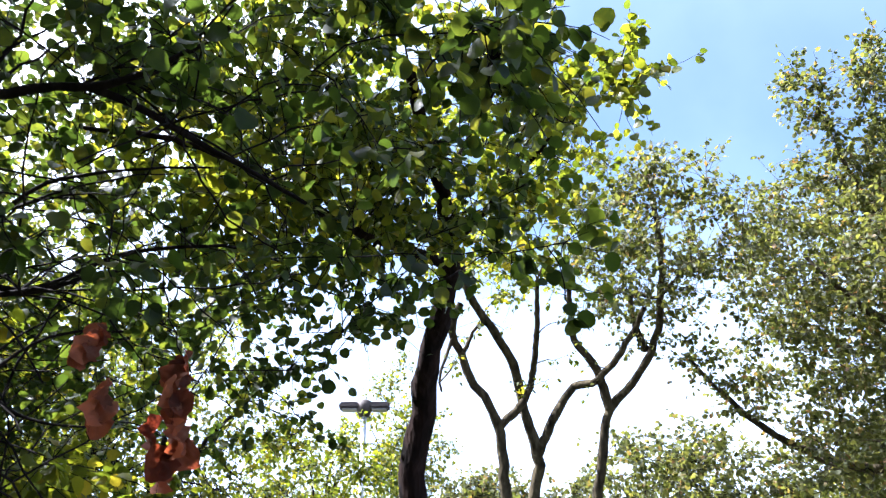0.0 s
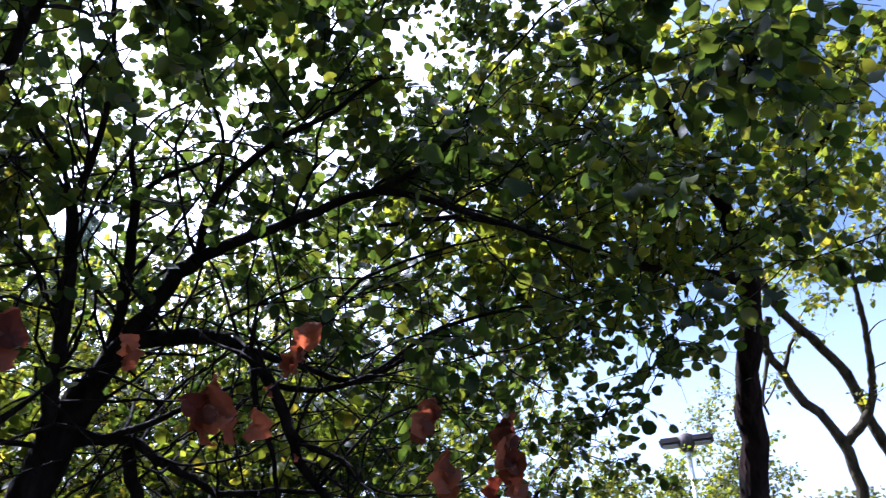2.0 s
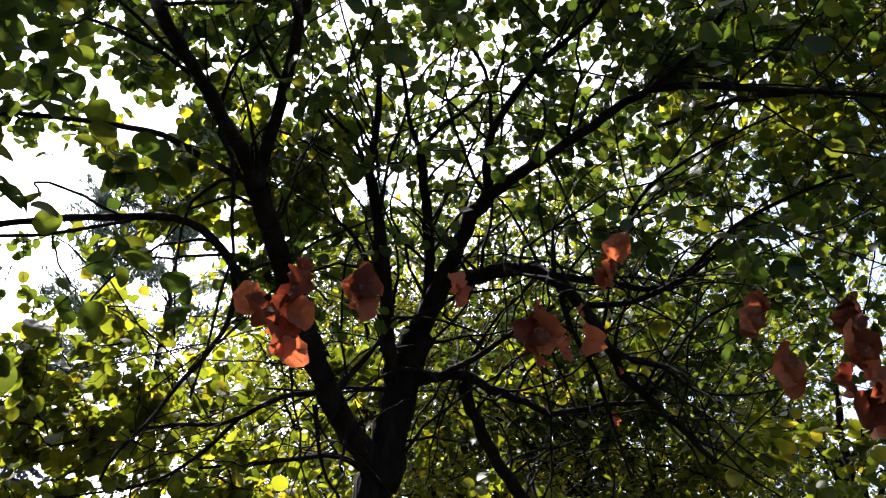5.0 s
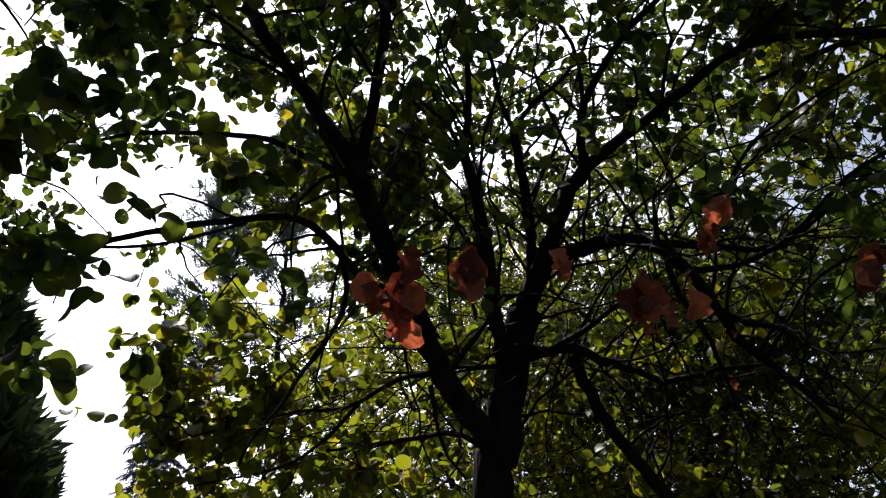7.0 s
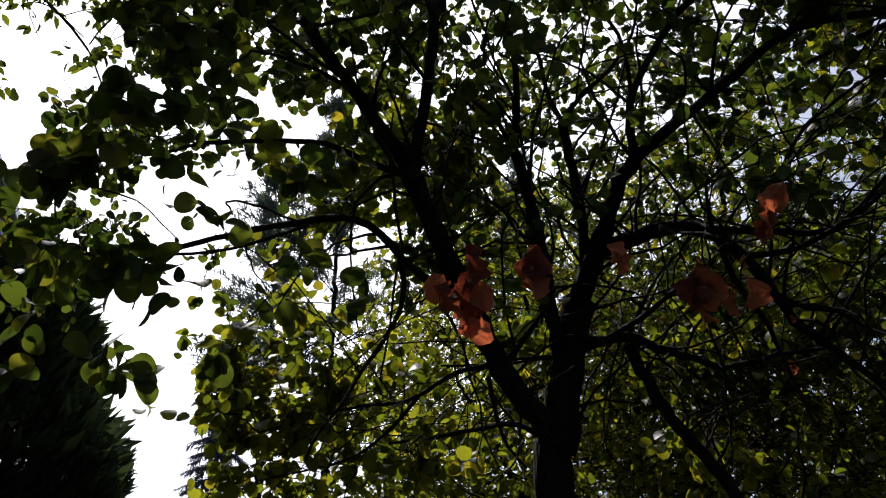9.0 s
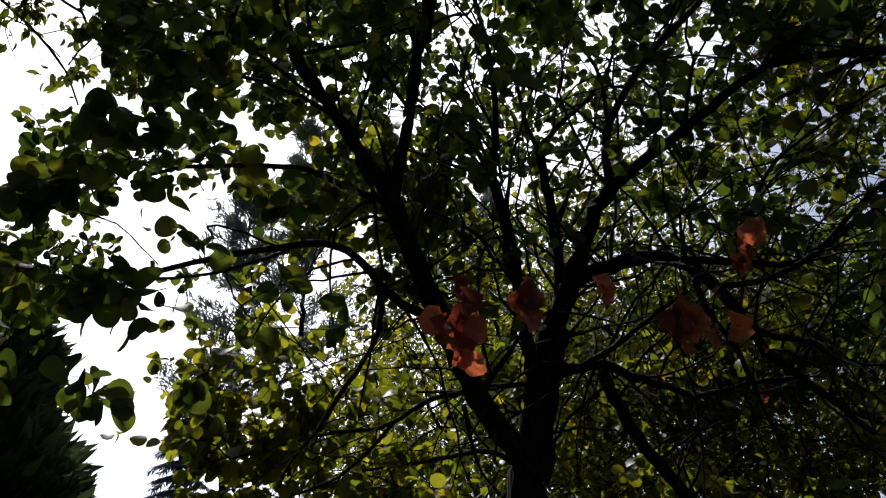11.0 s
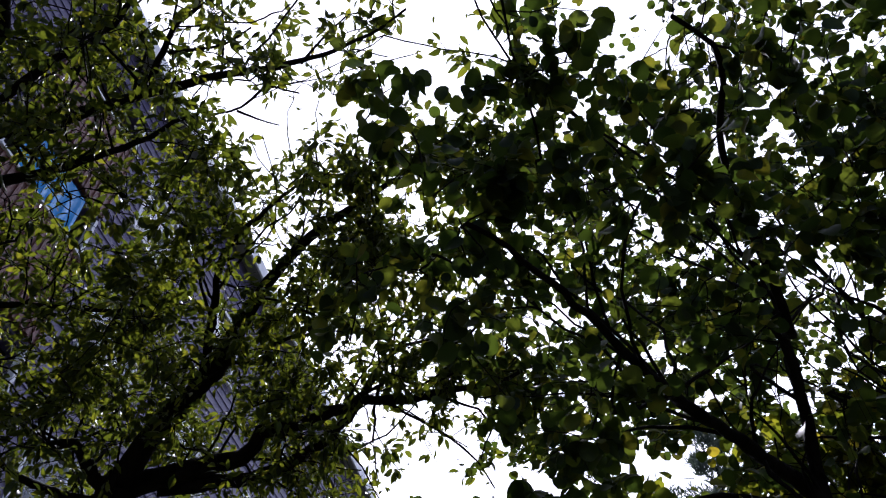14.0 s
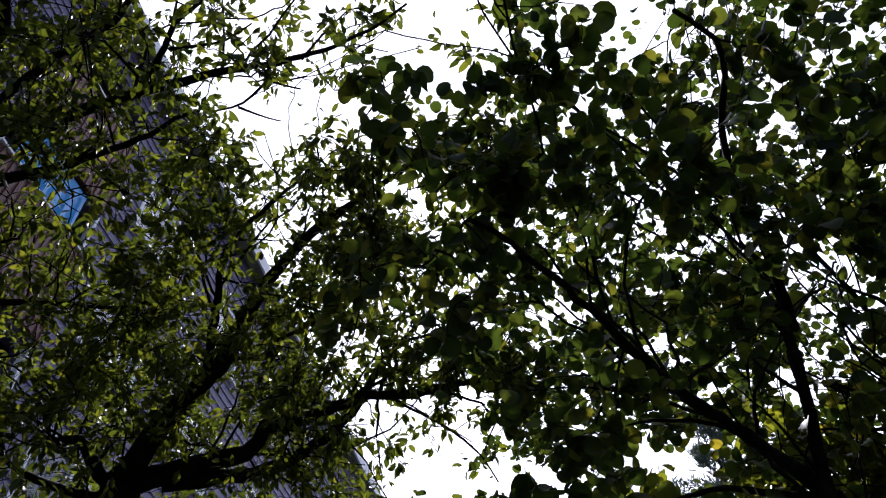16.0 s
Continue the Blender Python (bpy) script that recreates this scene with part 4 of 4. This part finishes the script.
sixth.limb("limb", [(-3.03, -0.27, 4.21), (-2.82, -0.02, 4.23), (-2.62, 0.20, 4.20)], 0.008, 0.004)
sixth.limb("limb", [(-2.56, -0.82, 4.92), (-2.33, -0.78, 4.98), (-2.08, -0.80, 5.04)], 0.008, 0.004)
sixth.branch_out(150, 0.7, 0.006, 0.25)
SIXTH_CLUMPS = [((-2.16, -0.47, 5.02), 0.20, 8), ((-2.04, -0.01, 4.86), 0.20, 8), ((-2.52, -0.47, 4.74), 0.22, 8), ((-2.35, 0.03, 4.61), 0.20, 7), ((-2.52, -0.22, 4.62), 0.20, 8), ((-2.43, -0.66, 4.92), 0.20, 5), ((-2.06, -0.21, 4.98), 0.15, 7), ((-2.97, -1.42, 4.65), 0.50, 16), ((-3.07, -1.87, 4.48), 0.50, 14), ((-3.13, -0.94, 4.48), 0.40, 12), ((-2.78, -2.18, 4.45), 0.50, 10), ((-3.49, -1.41, 4.19), 0.40, 8), ((-2.84, -0.71, 4.55), 0.30, 8), ((-2.32, -1.30, 5.00), 0.28, 9), ((-2.94, -0.22, 4.32), 0.25, 5), ((-2.99, 0.13, 4.08), 0.25, 3), ((-3.29, -2.21, 3.97), 0.40, 8), ((-3.56, -0.77, 4.11), 0.30, 6)]
crown = np.vstack([sixth.along(330, 0.26), ball_points(rng, 40, (-5.2, -3.2, 5.4), (1.3, 1.2, 1.0))])
for c, r, k in SIXTH_CLUMPS:
    crown = np.vstack([crown, ball_points(rng, k, c, (r, r, r))])
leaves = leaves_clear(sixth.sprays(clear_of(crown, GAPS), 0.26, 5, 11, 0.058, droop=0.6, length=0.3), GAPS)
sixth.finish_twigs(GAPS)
sixth.crown(leaves, LONG, leaf_long)


# ---- trees behind ----
def bush_tree(name, label, x, y, top, width, material, seed, sprays=150, size=0.06, low=0.15, bark=bark_shaded, shape=SMALL):
    t = Tree(name, label, (x, y, 0.0), bark, seed)
    g = t.rng
    t.limb("trunk", [(x, y, -0.1), (x + 0.1, y, top * 0.25), (x - 0.1, y + 0.1, top * 0.5), (x + 0.05, y, top * 0.8)], 0.11, 0.02)
    for k in range(7):
        a, h = g.random() * 6.28, top * g.uniform(0.25, 0.6)
        o = np.array([math.cos(a), math.sin(a)]) * width * g.uniform(0.5, 0.85)
        t.limb("limb", [(x, y, h), (x + o[0] * 0.5, y + o[1] * 0.5, h + top * 0.12), (x + o[0], y + o[1], h + top * 0.2)], 0.05, 0.012)
    c = ball_points(g, sprays, (x, y, top * (0.5 + low / 2)), (width, width, top * (0.5 - low / 2)), 0.3)
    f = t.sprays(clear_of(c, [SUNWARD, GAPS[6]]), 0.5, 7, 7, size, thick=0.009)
    t.finish_twigs()
    t.crown(f, shape, material)


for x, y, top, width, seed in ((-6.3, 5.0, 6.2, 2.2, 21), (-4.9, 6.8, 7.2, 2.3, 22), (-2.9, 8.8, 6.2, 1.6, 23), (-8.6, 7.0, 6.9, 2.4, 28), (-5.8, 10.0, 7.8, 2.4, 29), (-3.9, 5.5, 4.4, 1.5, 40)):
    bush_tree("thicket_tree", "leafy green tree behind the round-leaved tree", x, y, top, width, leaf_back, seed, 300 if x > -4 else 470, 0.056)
for x, y, top, width, seed in ((4.2, 13.5, 5.7, 2.2, 24), (1.4, 15.5, 5.5, 1.7, 25), (7.4, 13.2, 5.8, 2.2, 30)):
    bush_tree("rounded_tree", "rounded yellow-green tree top in full sun", x, y, top, width, leaf_olive, seed, 520, 0.085)
bush_tree("yellow_green_tree", "bright yellow-green tree beside the lamp post", -2.3, 18.0, 7.4, 2.4, leaf_back, 26, 380, 0.09)
bush_tree("yellow_green_tree", "slender yellow-green tree beside the lamp post", -0.6, 20.0, 9.8, 1.3, leaf_back, 27, 220, 0.08)

# ---- conifers ----
def pine(name, label, x, y, top, width, material, seed, low=0.5, boughs=60, tufts=9):
    t = Tree(name, label, (x, y, 0.0), bark_shaded, seed)
    g = t.rng
    t.limb("trunk", [(x, y, -0.1), (x, y, top * 0.5), (x + 0.05, y, top)], 0.16, 0.01)
    fr = []
    for k in range(boughs):
        h = low + (1 - low) * g.random()
        a = g.random() * 6.28
        r = width * (1.05 - h) / (1.05 - low) * g.uniform(0.6, 1.0) + 0.15
        p0 = np.array([x, y, top * h])
        p1 = p0 + np.array([math.cos(a) * r, math.sin(a) * r, 0.45 * r])
        p = t.twig(p0, p1, 0.02, 0.006, 0.05, 6)
        for u in np.linspace(0.25, 1, tufts):
            c = p0 + (p1 - p0) * u + g.standard_normal(3) * 0.08
            m = 16
            tip = g.standard_normal((m, 3)) * 0.6 + np.array([math.cos(a) * 0.5, math.sin(a) * 0.5, 0.8])
            tip /= np.linalg.norm(tip, axis=1)[:, None]
            nrm = np.cross(tip, g.standard_normal((m, 3)))
            nrm /= np.linalg.norm(nrm, axis=1)[:, None]
            fr.append(np.concatenate([c + g.standard_normal((m, 3)) * 0.07, tip, nrm, np.full((m, 1), 0.24)], 1))
    t.finish_twigs()
    t.crown(np.concatenate(fr), NEEDLE, material)


def spruce(name, label, x, y, top, width, material, seed, tiers=22, droop=0.35, base=0.12):
    t = Tree(name, label, (x, y, 0.0), bark_shaded, seed)
    g = t.rng
    t.limb("trunk", [(x, y, -0.1), (x, y, top * 0.5), (x, y, top)], 0.14, 0.01)
    fr = []
    for k in range(tiers):
        h = base + (1 - base) * (k + 0.5) / tiers
        r = width * (1.03 - h) ** 0.9
        for a in np.arange(9) * 0.698 + g.random() * 6:
            p0 = np.array([x, y, top * h])
            p1 = p0 + np.array([math.cos(a) * r, math.sin(a) * r, -droop * r]) * g.uniform(0.8, 1.1)
            t.twig(p0, p1, 0.015, 0.005, 0.03, 5)
            n = int(20 + 150 * r)
            u = g.random(n)
            c = p0 + (p1 - p0) * u[:, None] + np.array([0, 0, 0.12]) * (u * (1 - u))[:, None]
            sd = np.array([-math.sin(a), math.cos(a), 0])
            tip = np.array([math.cos(a), math.sin(a), -0.5]) + sd * g.choice([-0.9, 0.9], n)[:, None] + g.standard_normal((n, 3)) * 0.25
            tip /= np.linalg.norm(tip, axis=1)[:, None]
            nrm = np.array([0, 0, 1.0]) - tip[:, 2:] * tip
            nrm /= np.linalg.norm(nrm, axis=1)[:, None]
            fr.append(np.concatenate([c, tip, nrm, g.uniform(0.14, 0.26, (n, 1))], 1))
    t.finish_twigs()
    t.crown(np.concatenate(fr), NEEDLE, material)


pine("pine_tree", "tall grey-green pine in the distance", -17.9, 6.2, 13.3, 1.9, needle_grey, 31)
pine("pine_tree", "tall grey-green pine in the distance", -17.5, 7.7, 15.3, 1.8, needle_grey, 32)
pine("pine_tree", "tall grey-green pine in the distance", -14.7, 11.7, 13.2, 2.0, needle_grey, 33)
spruce("spruce_tree", "blue-grey spruce with drooping boughs", -18.6, 5.4, 8.0, 1.6, needle_blue, 34)


def thuja(x, y, top, width, seed):
    t = Tree("thuja_tree", "dense dark conifer with feathery edges", (x, y, 0.0), bark_shaded, seed)
    g = t.rng
    t.limb("trunk", [(x, y, -0.1), (x, y, top * 0.5), (x, y, top * 0.95)], 0.14, 0.01)
    n = 48000
    h = g.random(n) ** 0.8
    lump = 1 + 0.12 * np.sin(h * 23 + 1)
    a = g.random(n) * 6.283
    r = width * np.minimum(1, 1.6 * (1 - h)) ** 0.8 * (0.55 + 0.45 * g.random(n) ** 0.5) * lump * (1 + 0.1 * np.sin(a * 5 + h * 9))
    c = np.stack([x + np.cos(a) * r, y + np.sin(a) * r, 0.1 + h * top], 1)
    tip = np.stack([np.cos(a), np.sin(a), np.full(n, 0.9)], 1) + g.standard_normal((n, 3)) * 0.35
    tip /= np.linalg.norm(tip, axis=1)[:, None]
    nrm = np.cross(tip, g.standard_normal((n, 3)))
    nrm /= np.linalg.norm(nrm, axis=1)[:, None]
    size = g.uniform(0.07, 0.15, (n, 1))
    size[::5] *= 2.6
    c[::5, :2] = np.array([x, y]) + (c[::5, :2] - [x, y]) * 0.92
    size[::37] *= 1.5
    t.crown(np.concatenate([c, tip, nrm, size], 1), FROND, needle_dark)


FROND = leaf_outline([(0.0, 0.03), (0.45, 0.17), (1.0, 0.01)], 0.3, 0.3)
thuja(-9.2, 0.35, 5.3, 1.55, 35)


# ---- lamp post ----
def lathe(profile, sides=20):
    v, f = [], []
    for r, z in profile:
        v += [(r * math.cos(2 * math.pi * k / sides), r * math.sin(2 * math.pi * k / sides), z) for k in range(sides)]
    for i in range(len(profile) - 1):
        for k in range(sides):
            f.append((i * sides + k, i * sides + (k + 1) % sides, (i + 1) * sides + (k + 1) % sides, (i + 1) * sides + k))
    return mesh_of("lathe", v, f)


def plain(name, colour, rough, metal=0.0, scale=6.0, vary=0.25):
    m, n, l, b = shader(name)
    t = noise_node(n, l, scale, 6)
    l.new(ramp(n, l, t.outputs[0], [(0.3, tuple(c * (1 - vary) for c in colour)), (0.7, colour)]).outputs[0], b.inputs["Base Color"])
    b.inputs["Roughness"].default_value, b.inputs["Metallic"].default_value = rough, metal
    bump(n, l, noise_node(n, l, scale * 12, 3).outputs[0], b, 0.15, 0.003)
    return m


def box(bm, x0, x1, y0, y1, z0, z1):
    c = [bm.verts.new((x, y, z)) for z in (z0, z1) for y in (y0, y1) for x in (x0, x1)]
    for f in ((0, 2, 3, 1), (4, 5, 7, 6), (0, 1, 5, 4), (2, 6, 7, 3), (0, 4, 6, 2), (1, 3, 7, 5)):
        bm.faces.new([c[i] for i in f])


def slab(name, x0, x1, y0, y1, z0, z1, material, parent, bevel=0.0, label=""):
    bm = bmesh.new()
    box(bm, x0, x1, y0, y1, z0, z1)
    if bevel:
        bmesh.ops.bevel(bm, geom=bm.edges[:], offset=bevel, segments=2, affect="EDGES")
    return part(name, bm, material, parent, label)


steel = plain("galvanised_steel", (0.62, 0.64, 0.66), 0.4, 0.6)
dark_metal = plain("brown_metal", (0.035, 0.024, 0.02), 0.7)
lens_glass = plain("lamp_lens", (0.3, 0.29, 0.28), 0.3)
LX, LY, LH = -1.57, 18.98, 7.92
lamp_post = empty("street_lamp", "pale metal lamp post with a brown twin-armed head", "street lamp", LX, LY, 0.0)
put("pole", lathe([(0.11, 0), (0.11, 0.9), (0.085, 1.0), (0.07, LH * 0.6), (0.06, LH - 0.1), (0.0, LH - 0.1)]), steel, lamp_post)
put("collar", lathe([(0.0, LH - 0.25), (0.12, LH - 0.22), (0.2, LH - 0.05), (0.22, LH + 0.12), (0.1, LH + 0.2), (0.0, LH + 0.2)]), dark_metal, lamp_post)
for sx in (-1, 1):
    head = slab("lamp_head", sx * 0.12 if sx > 0 else -0.62, 0.62 if sx > 0 else -0.12, -0.17, 0.17, LH - 0.05, LH + 0.12, dark_metal, lamp_post, 0.04)
    slab("lens", sx * 0.37 - 0.18, sx * 0.37 + 0.18, -0.13, 0.13, LH - 0.075, LH - 0.04, lens_glass, head, 0.01)

# ---- apartment house ----
siding = plain("mauve_grey_siding", (0.092, 0.075, 0.162), 0.6, 0.0, 2.0, 0.12)
inside = plain("dim_room", (0.06, 0.055, 0.06), 0.9)
white_paint = plain("white_paint", (0.75, 0.75, 0.78), 0.45, 0.0, 5.0, 0.08)
brown_sheet = plain("red_brown_sheet", (0.125, 0.036, 0.022), 0.55, 0.0, 4.0, 0.3)
blue_sheet = plain("blue_sheet", (0.02, 0.28, 0.68), 0.4, 0.0, 3.0, 0.15)
roofing = plain("grey_roofing", (0.3, 0.3, 0.31), 0.8)
m, n, l, b = shader("window_glass")
b.inputs["Base Color"].default_value = (0.8, 0.85, 0.9, 1)
b.inputs["Roughness"].default_value, b.inputs["Transmission Weight"].default_value, b.inputs["IOR"].default_value = 0.02, 1.0, 1.45
pane_glass = m
house = empty("apartment_house", "five-storey apartment house with mauve-grey lap siding and brown balconies", "house", -1.79, -7.11, 0.0)
house.rotation_euler = (0, 0, math.atan2(0.2448, -0.9696))
S0, S1, ROOF = -9.0, 31.0, 15.6
STOREYS = [1.2, 4.0, 6.8, 9.6, 12.4]
WINDOWS = [(-4.0, -2.5), (-0.6, 0.9), (7.1, 8.6), (10.2, 11.6), (13.2, 14.8), (21.2, 22.8), (25.2, 26.8)]
LOGGIAS = [(4.2, 6.4), (17.9, 20.3)]
HOLES = [(a, c, z, z + 1.4) for z in STOREYS for a, c in WINDOWS] + [(a, c, z + 1.05, z + 2.05) for z in STOREYS for a, c in LOGGIAS]


def solid_runs(z0, z1):
    """Stretches of the front with no opening between two heights."""
    cuts = sorted((a, c) for a, c, h0, h1 in HOLES if h0 < z1 - 0.01 and h1 > z0 + 0.01)
    at, out = S0, []
    for a, c in cuts:
        if a > at:
            out.append((at, a))
        at = max(at, c)
    return out + [(at, S1)]


bm = bmesh.new()
levels = sorted({0.0, ROOF, *(h for hole in HOLES for h in hole[2:])})
for z0, z1 in zip(levels, levels[1:]):
    for a, c in solid_runs(z0, z1):
        box(bm, a, c, 0.03, 0.35, z0, z1)
part("wall", bm, siding, house)
slab("side_wall", S0, S0 + 0.3, 0.352, 11.7, 0, ROOF, siding, house)
slab("side_wall", S1 - 0.3, S1, 0.352, 11.7, 0, ROOF, siding, house)
slab("back_wall", S0, S1, 11.702, 12.0, 0, ROOF, siding, house)
slab("inner_wall", S0 + 0.31, S1 - 0.31, 3.2, 3.4, 0, ROOF - 0.05, inside, house)
for z in [0.0] + [s + 1.65 for s in STOREYS]:
    slab("storey_floor", S0 + 0.305, S1 - 0.305, 0.36, 3.19, z, z + 0.16, inside, house)
roof = slab("roof", S0 - 0.3, S1 + 0.3, -0.3, 12.3, ROOF + 0.004, ROOF + 0.12, roofing, house)
slab("fascia", S0 - 0.34, S1 + 0.34, -0.36, -0.304, ROOF - 0.18, ROOF + 0.2, white_paint, roof, 0.008, "pale painted fascia board")
for a, c in WINDOWS:
    for z in STOREYS:
        win = empty("window", "", "")
        win.parent = house
        mid = a + (c - a) * 0.62
        for x0, x1, z0, z1 in ((a, a + 0.08, z, z + 1.4), (c - 0.08, c, z, z + 1.4), (a + 0.082, c - 0.082, z, z + 0.08), (a + 0.082, c - 0.082, z + 1.32, z + 1.4), (mid, mid + 0.07, z + 0.082, z + 1.318)):
            slab("window_frame", x0, x1, -0.02, 0.12, z0, z1, white_paint, win)
        slab("window_sill", a - 0.06, c + 0.06, -0.09, -0.022, z - 0.06, z - 0.01, white_paint, win)
        slab("pane", a + 0.082, mid - 0.002, 0.05, 0.06, z + 0.082, z + 1.318, pane_glass, win)
        slab("pane", mid + 0.072, c - 0.082, 0.05, 0.06, z + 0.082, z + 1.318, pane_glass, win)
for j, (a, c) in enumerate(LOGGIAS):
    for k, z in enumerate(STOREYS):
        bal = empty("loggia", "", "")
        bal.parent = house
        bm = bmesh.new()
        x, i = a + 0.03, 0
        while x < c - 0.04:
            box(bm, x, min(x + 0.06, c - 0.03), -0.09 - 0.02 * (i % 2), -0.03, z - 0.7, z + 1.03)
            x, i = x + 0.06, i + 1
        part("cladding", bm, brown_sheet, bal, "ribbed red-brown metal cladding")
        slab("ledge", a - 0.02, c + 0.02, -0.14, -0.025, z + 1.035, z + 1.075, white_paint, bal)
        slab("frame_post", a + 0.002, a + 0.06, -0.02, 0.1, z + 1.08, z + 2.05, white_paint, bal)
        slab("frame_post", c - 0.06, c - 0.002, -0.02, 0.1, z + 1.08, z + 2.05, white_paint, bal)
        if k == 3 or (j == 1 and k == 2):
            bm = bmesh.new()
            bmesh.ops.create_grid(bm, x_segments=24, y_segments=6, size=0.5)
            for v in bm.verts:
                u, w = v.co.x + 0.5, v.co.y + 0.5
                v.co = (a + 0.3 + u * (c - a - 0.75), -0.04 + 0.025 * math.sin(u * 37) * (1.2 - w), z + 1.1 + 0.92 * w)
            bmesh.ops.solidify(bm, geom=bm.faces[:], thickness=0.012)
            part("blind", bm, blue_sheet, bal, "bright blue fabric blind")
boards = {}
z = 6.0
while z < ROOF - 0.3:
    for a, c in solid_runs(z, z + 0.2):
        key = round(c - a, 2)
        if key not in boards:
            bm = bmesh.new()
            v = [bm.verts.new(p) for p in ((0, 0.026, 0), (key, 0.026, 0), (key, 0.026, 0.2), (0, 0.026, 0.2), (0, -0.012, 0), (key, -0.012, 0), (key, 0.008, 0.2), (0, 0.008, 0.2))]
            for f in ((4, 5, 6, 7), (0, 1, 5, 4), (3, 7, 6, 2), (0, 4, 7, 3), (1, 2, 6, 5)):
                bm.faces.new([v[i] for i in f])
            me = bpy.data.meshes.new("siding_board")
            bm.to_mesh(me)
            bm.free()
            me.materials.append(siding)
            boards[key] = me
        ob = new("siding_board", boards[key])
        ob.parent, ob.location = house, (a, 0, z)
    z += 0.2

# ---- the visible sun ----
m, n, l, b = shader("sun_glow")
e = n.new("ShaderNodeEmission")
e.inputs["Color"].default_value, e.inputs["Strength"].default_value = (1.0, 0.93, 0.85, 1), 60.0
tp = n.new("ShaderNodeBsdfTransparent")
ad = n.new("ShaderNodeAddShader")
l.new(e.outputs[0], ad.inputs[0])
l.new(tp.outputs[0], ad.inputs[1])
l.new(ad.outputs[0], n["Material Output"].inputs["Surface"])
bm = bmesh.new()
bmesh.ops.create_icosphere(bm, subdivisions=3, radius=26.0)
disc = part("sun_disc", bm, m)
disc.location = sun_dir * 2000
tagged(disc, "the white sun seen through the leaves", "sun", kind="structure")


# ---- withered leaf bunches ----
def withered(centre, size, count, seed, top):
    """A bunch of dry leaves that hangs on a thin stalk from the twig above."""
    g = np.random.default_rng(seed)
    c = np.array(centre, float)
    ob = empty("withered_leaves", "bunch of dry orange-brown leaves hanging from a twig", "leaves", *c, group="withered leaf bunches")
    hang = top - c[2]
    path = np.array([[0.02, 0.0, hang], [0.005, 0.01, hang * 0.5], [0, 0, size * 0.6], [0, 0, -size * count * 0.25]])
    v, f = tube(spline(path, 0.05), np.linspace(0.0006, 0.0004, len(spline(path, 0.05))), 4)
    put("stalk", mesh_of("stalk", v, f), bark_shaded, ob)
    for k in range(count):
        lf = new("leaf", withered_meshes[int(g.integers(0, 3))])
        lf.parent = ob
        s = size * g.uniform(0.8, 1.15)
        drop = (0.5 - (k + 0.5) / count) * 0.3 * count
        lf.location = g.standard_normal(3) * size * np.array([0.26, 0.26, 0.08]) + np.array([0, 0, size * (drop + 0.5)])
        lf.rotation_euler = (-g.uniform(1.2, 1.9), g.uniform(-0.6, 0.6), g.uniform(0, 6.28))
        lf.scale = (s, s, s)


withered_meshes = []
for k in range(3):
    g = np.random.default_rng(60 + k)
    v, f = [], []
    rings = 5
    for i in range(rings + 1):
        for j in range(20):
            a, r = j * 2 * math.pi / 20, i / rings
            rr = r * 0.5 * (1 + 0.05 * math.sin(3 * a + k) + 0.04 * math.sin(7 * a + 2 * k))
            v.append((rr * math.cos(a), 0.5 + rr * 1.15 * math.sin(a), 0.6 * rr * math.sin(2 * a + k) + 0.7 * rr * rr - 0.35 * abs(rr * math.cos(a)) + 0.26 * rr * math.sin(5 * a + 9 * r + k) + 0.12 * r * math.sin(9 * a + 2 * k) * rr + 0.03 * g.standard_normal()))
    for i in range(rings):
        for j in range(20):
            f.append((i * 20 + j, i * 20 + (j + 1) % 20, (i + 1) * 20 + (j + 1) % 20, (i + 1) * 20 + j))
    me = mesh_of("withered_leaf", v, f)
    me.materials.append(leaf_red)
    withered_meshes.append(me)
for k, (x, y, z, size, count) in enumerate([
        (-0.88, 0.55, 2.01, 0.046, 7), (-0.84, 0.47, 2.00, 0.040, 2), (-1.18, 0.78, 2.26, 0.046, 2), (-0.81, 0.63, 2.05, 0.044, 5),
        (-1.01, 1.02, 2.25, 0.044, 2), (-1.01, 1.27, 2.22, 0.070, 5), (-0.82, 1.16, 2.12, 0.050, 2), (-0.93, 1.48, 2.43, 0.066, 4),
        (-1.77, 2.56, 2.89, 0.048, 1), (-2.00, 3.08, 2.56, 0.055, 2), (-1.52, 2.41, 2.53, 0.036, 1), (-0.81, 1.99, 2.41, 0.070, 5),
        (-0.80, 2.04, 2.28, 0.070, 4), (-0.61, 2.09, 2.34, 0.080, 7), (-0.63, 2.12, 2.19, 0.080, 6), (-1.64, -0.31, 2.47, 0.045, 2), (-1.62, -0.38, 2.50, 0.045, 2)]):
    withered((x, y, z), size, count, 70 + k, z + 0.55)
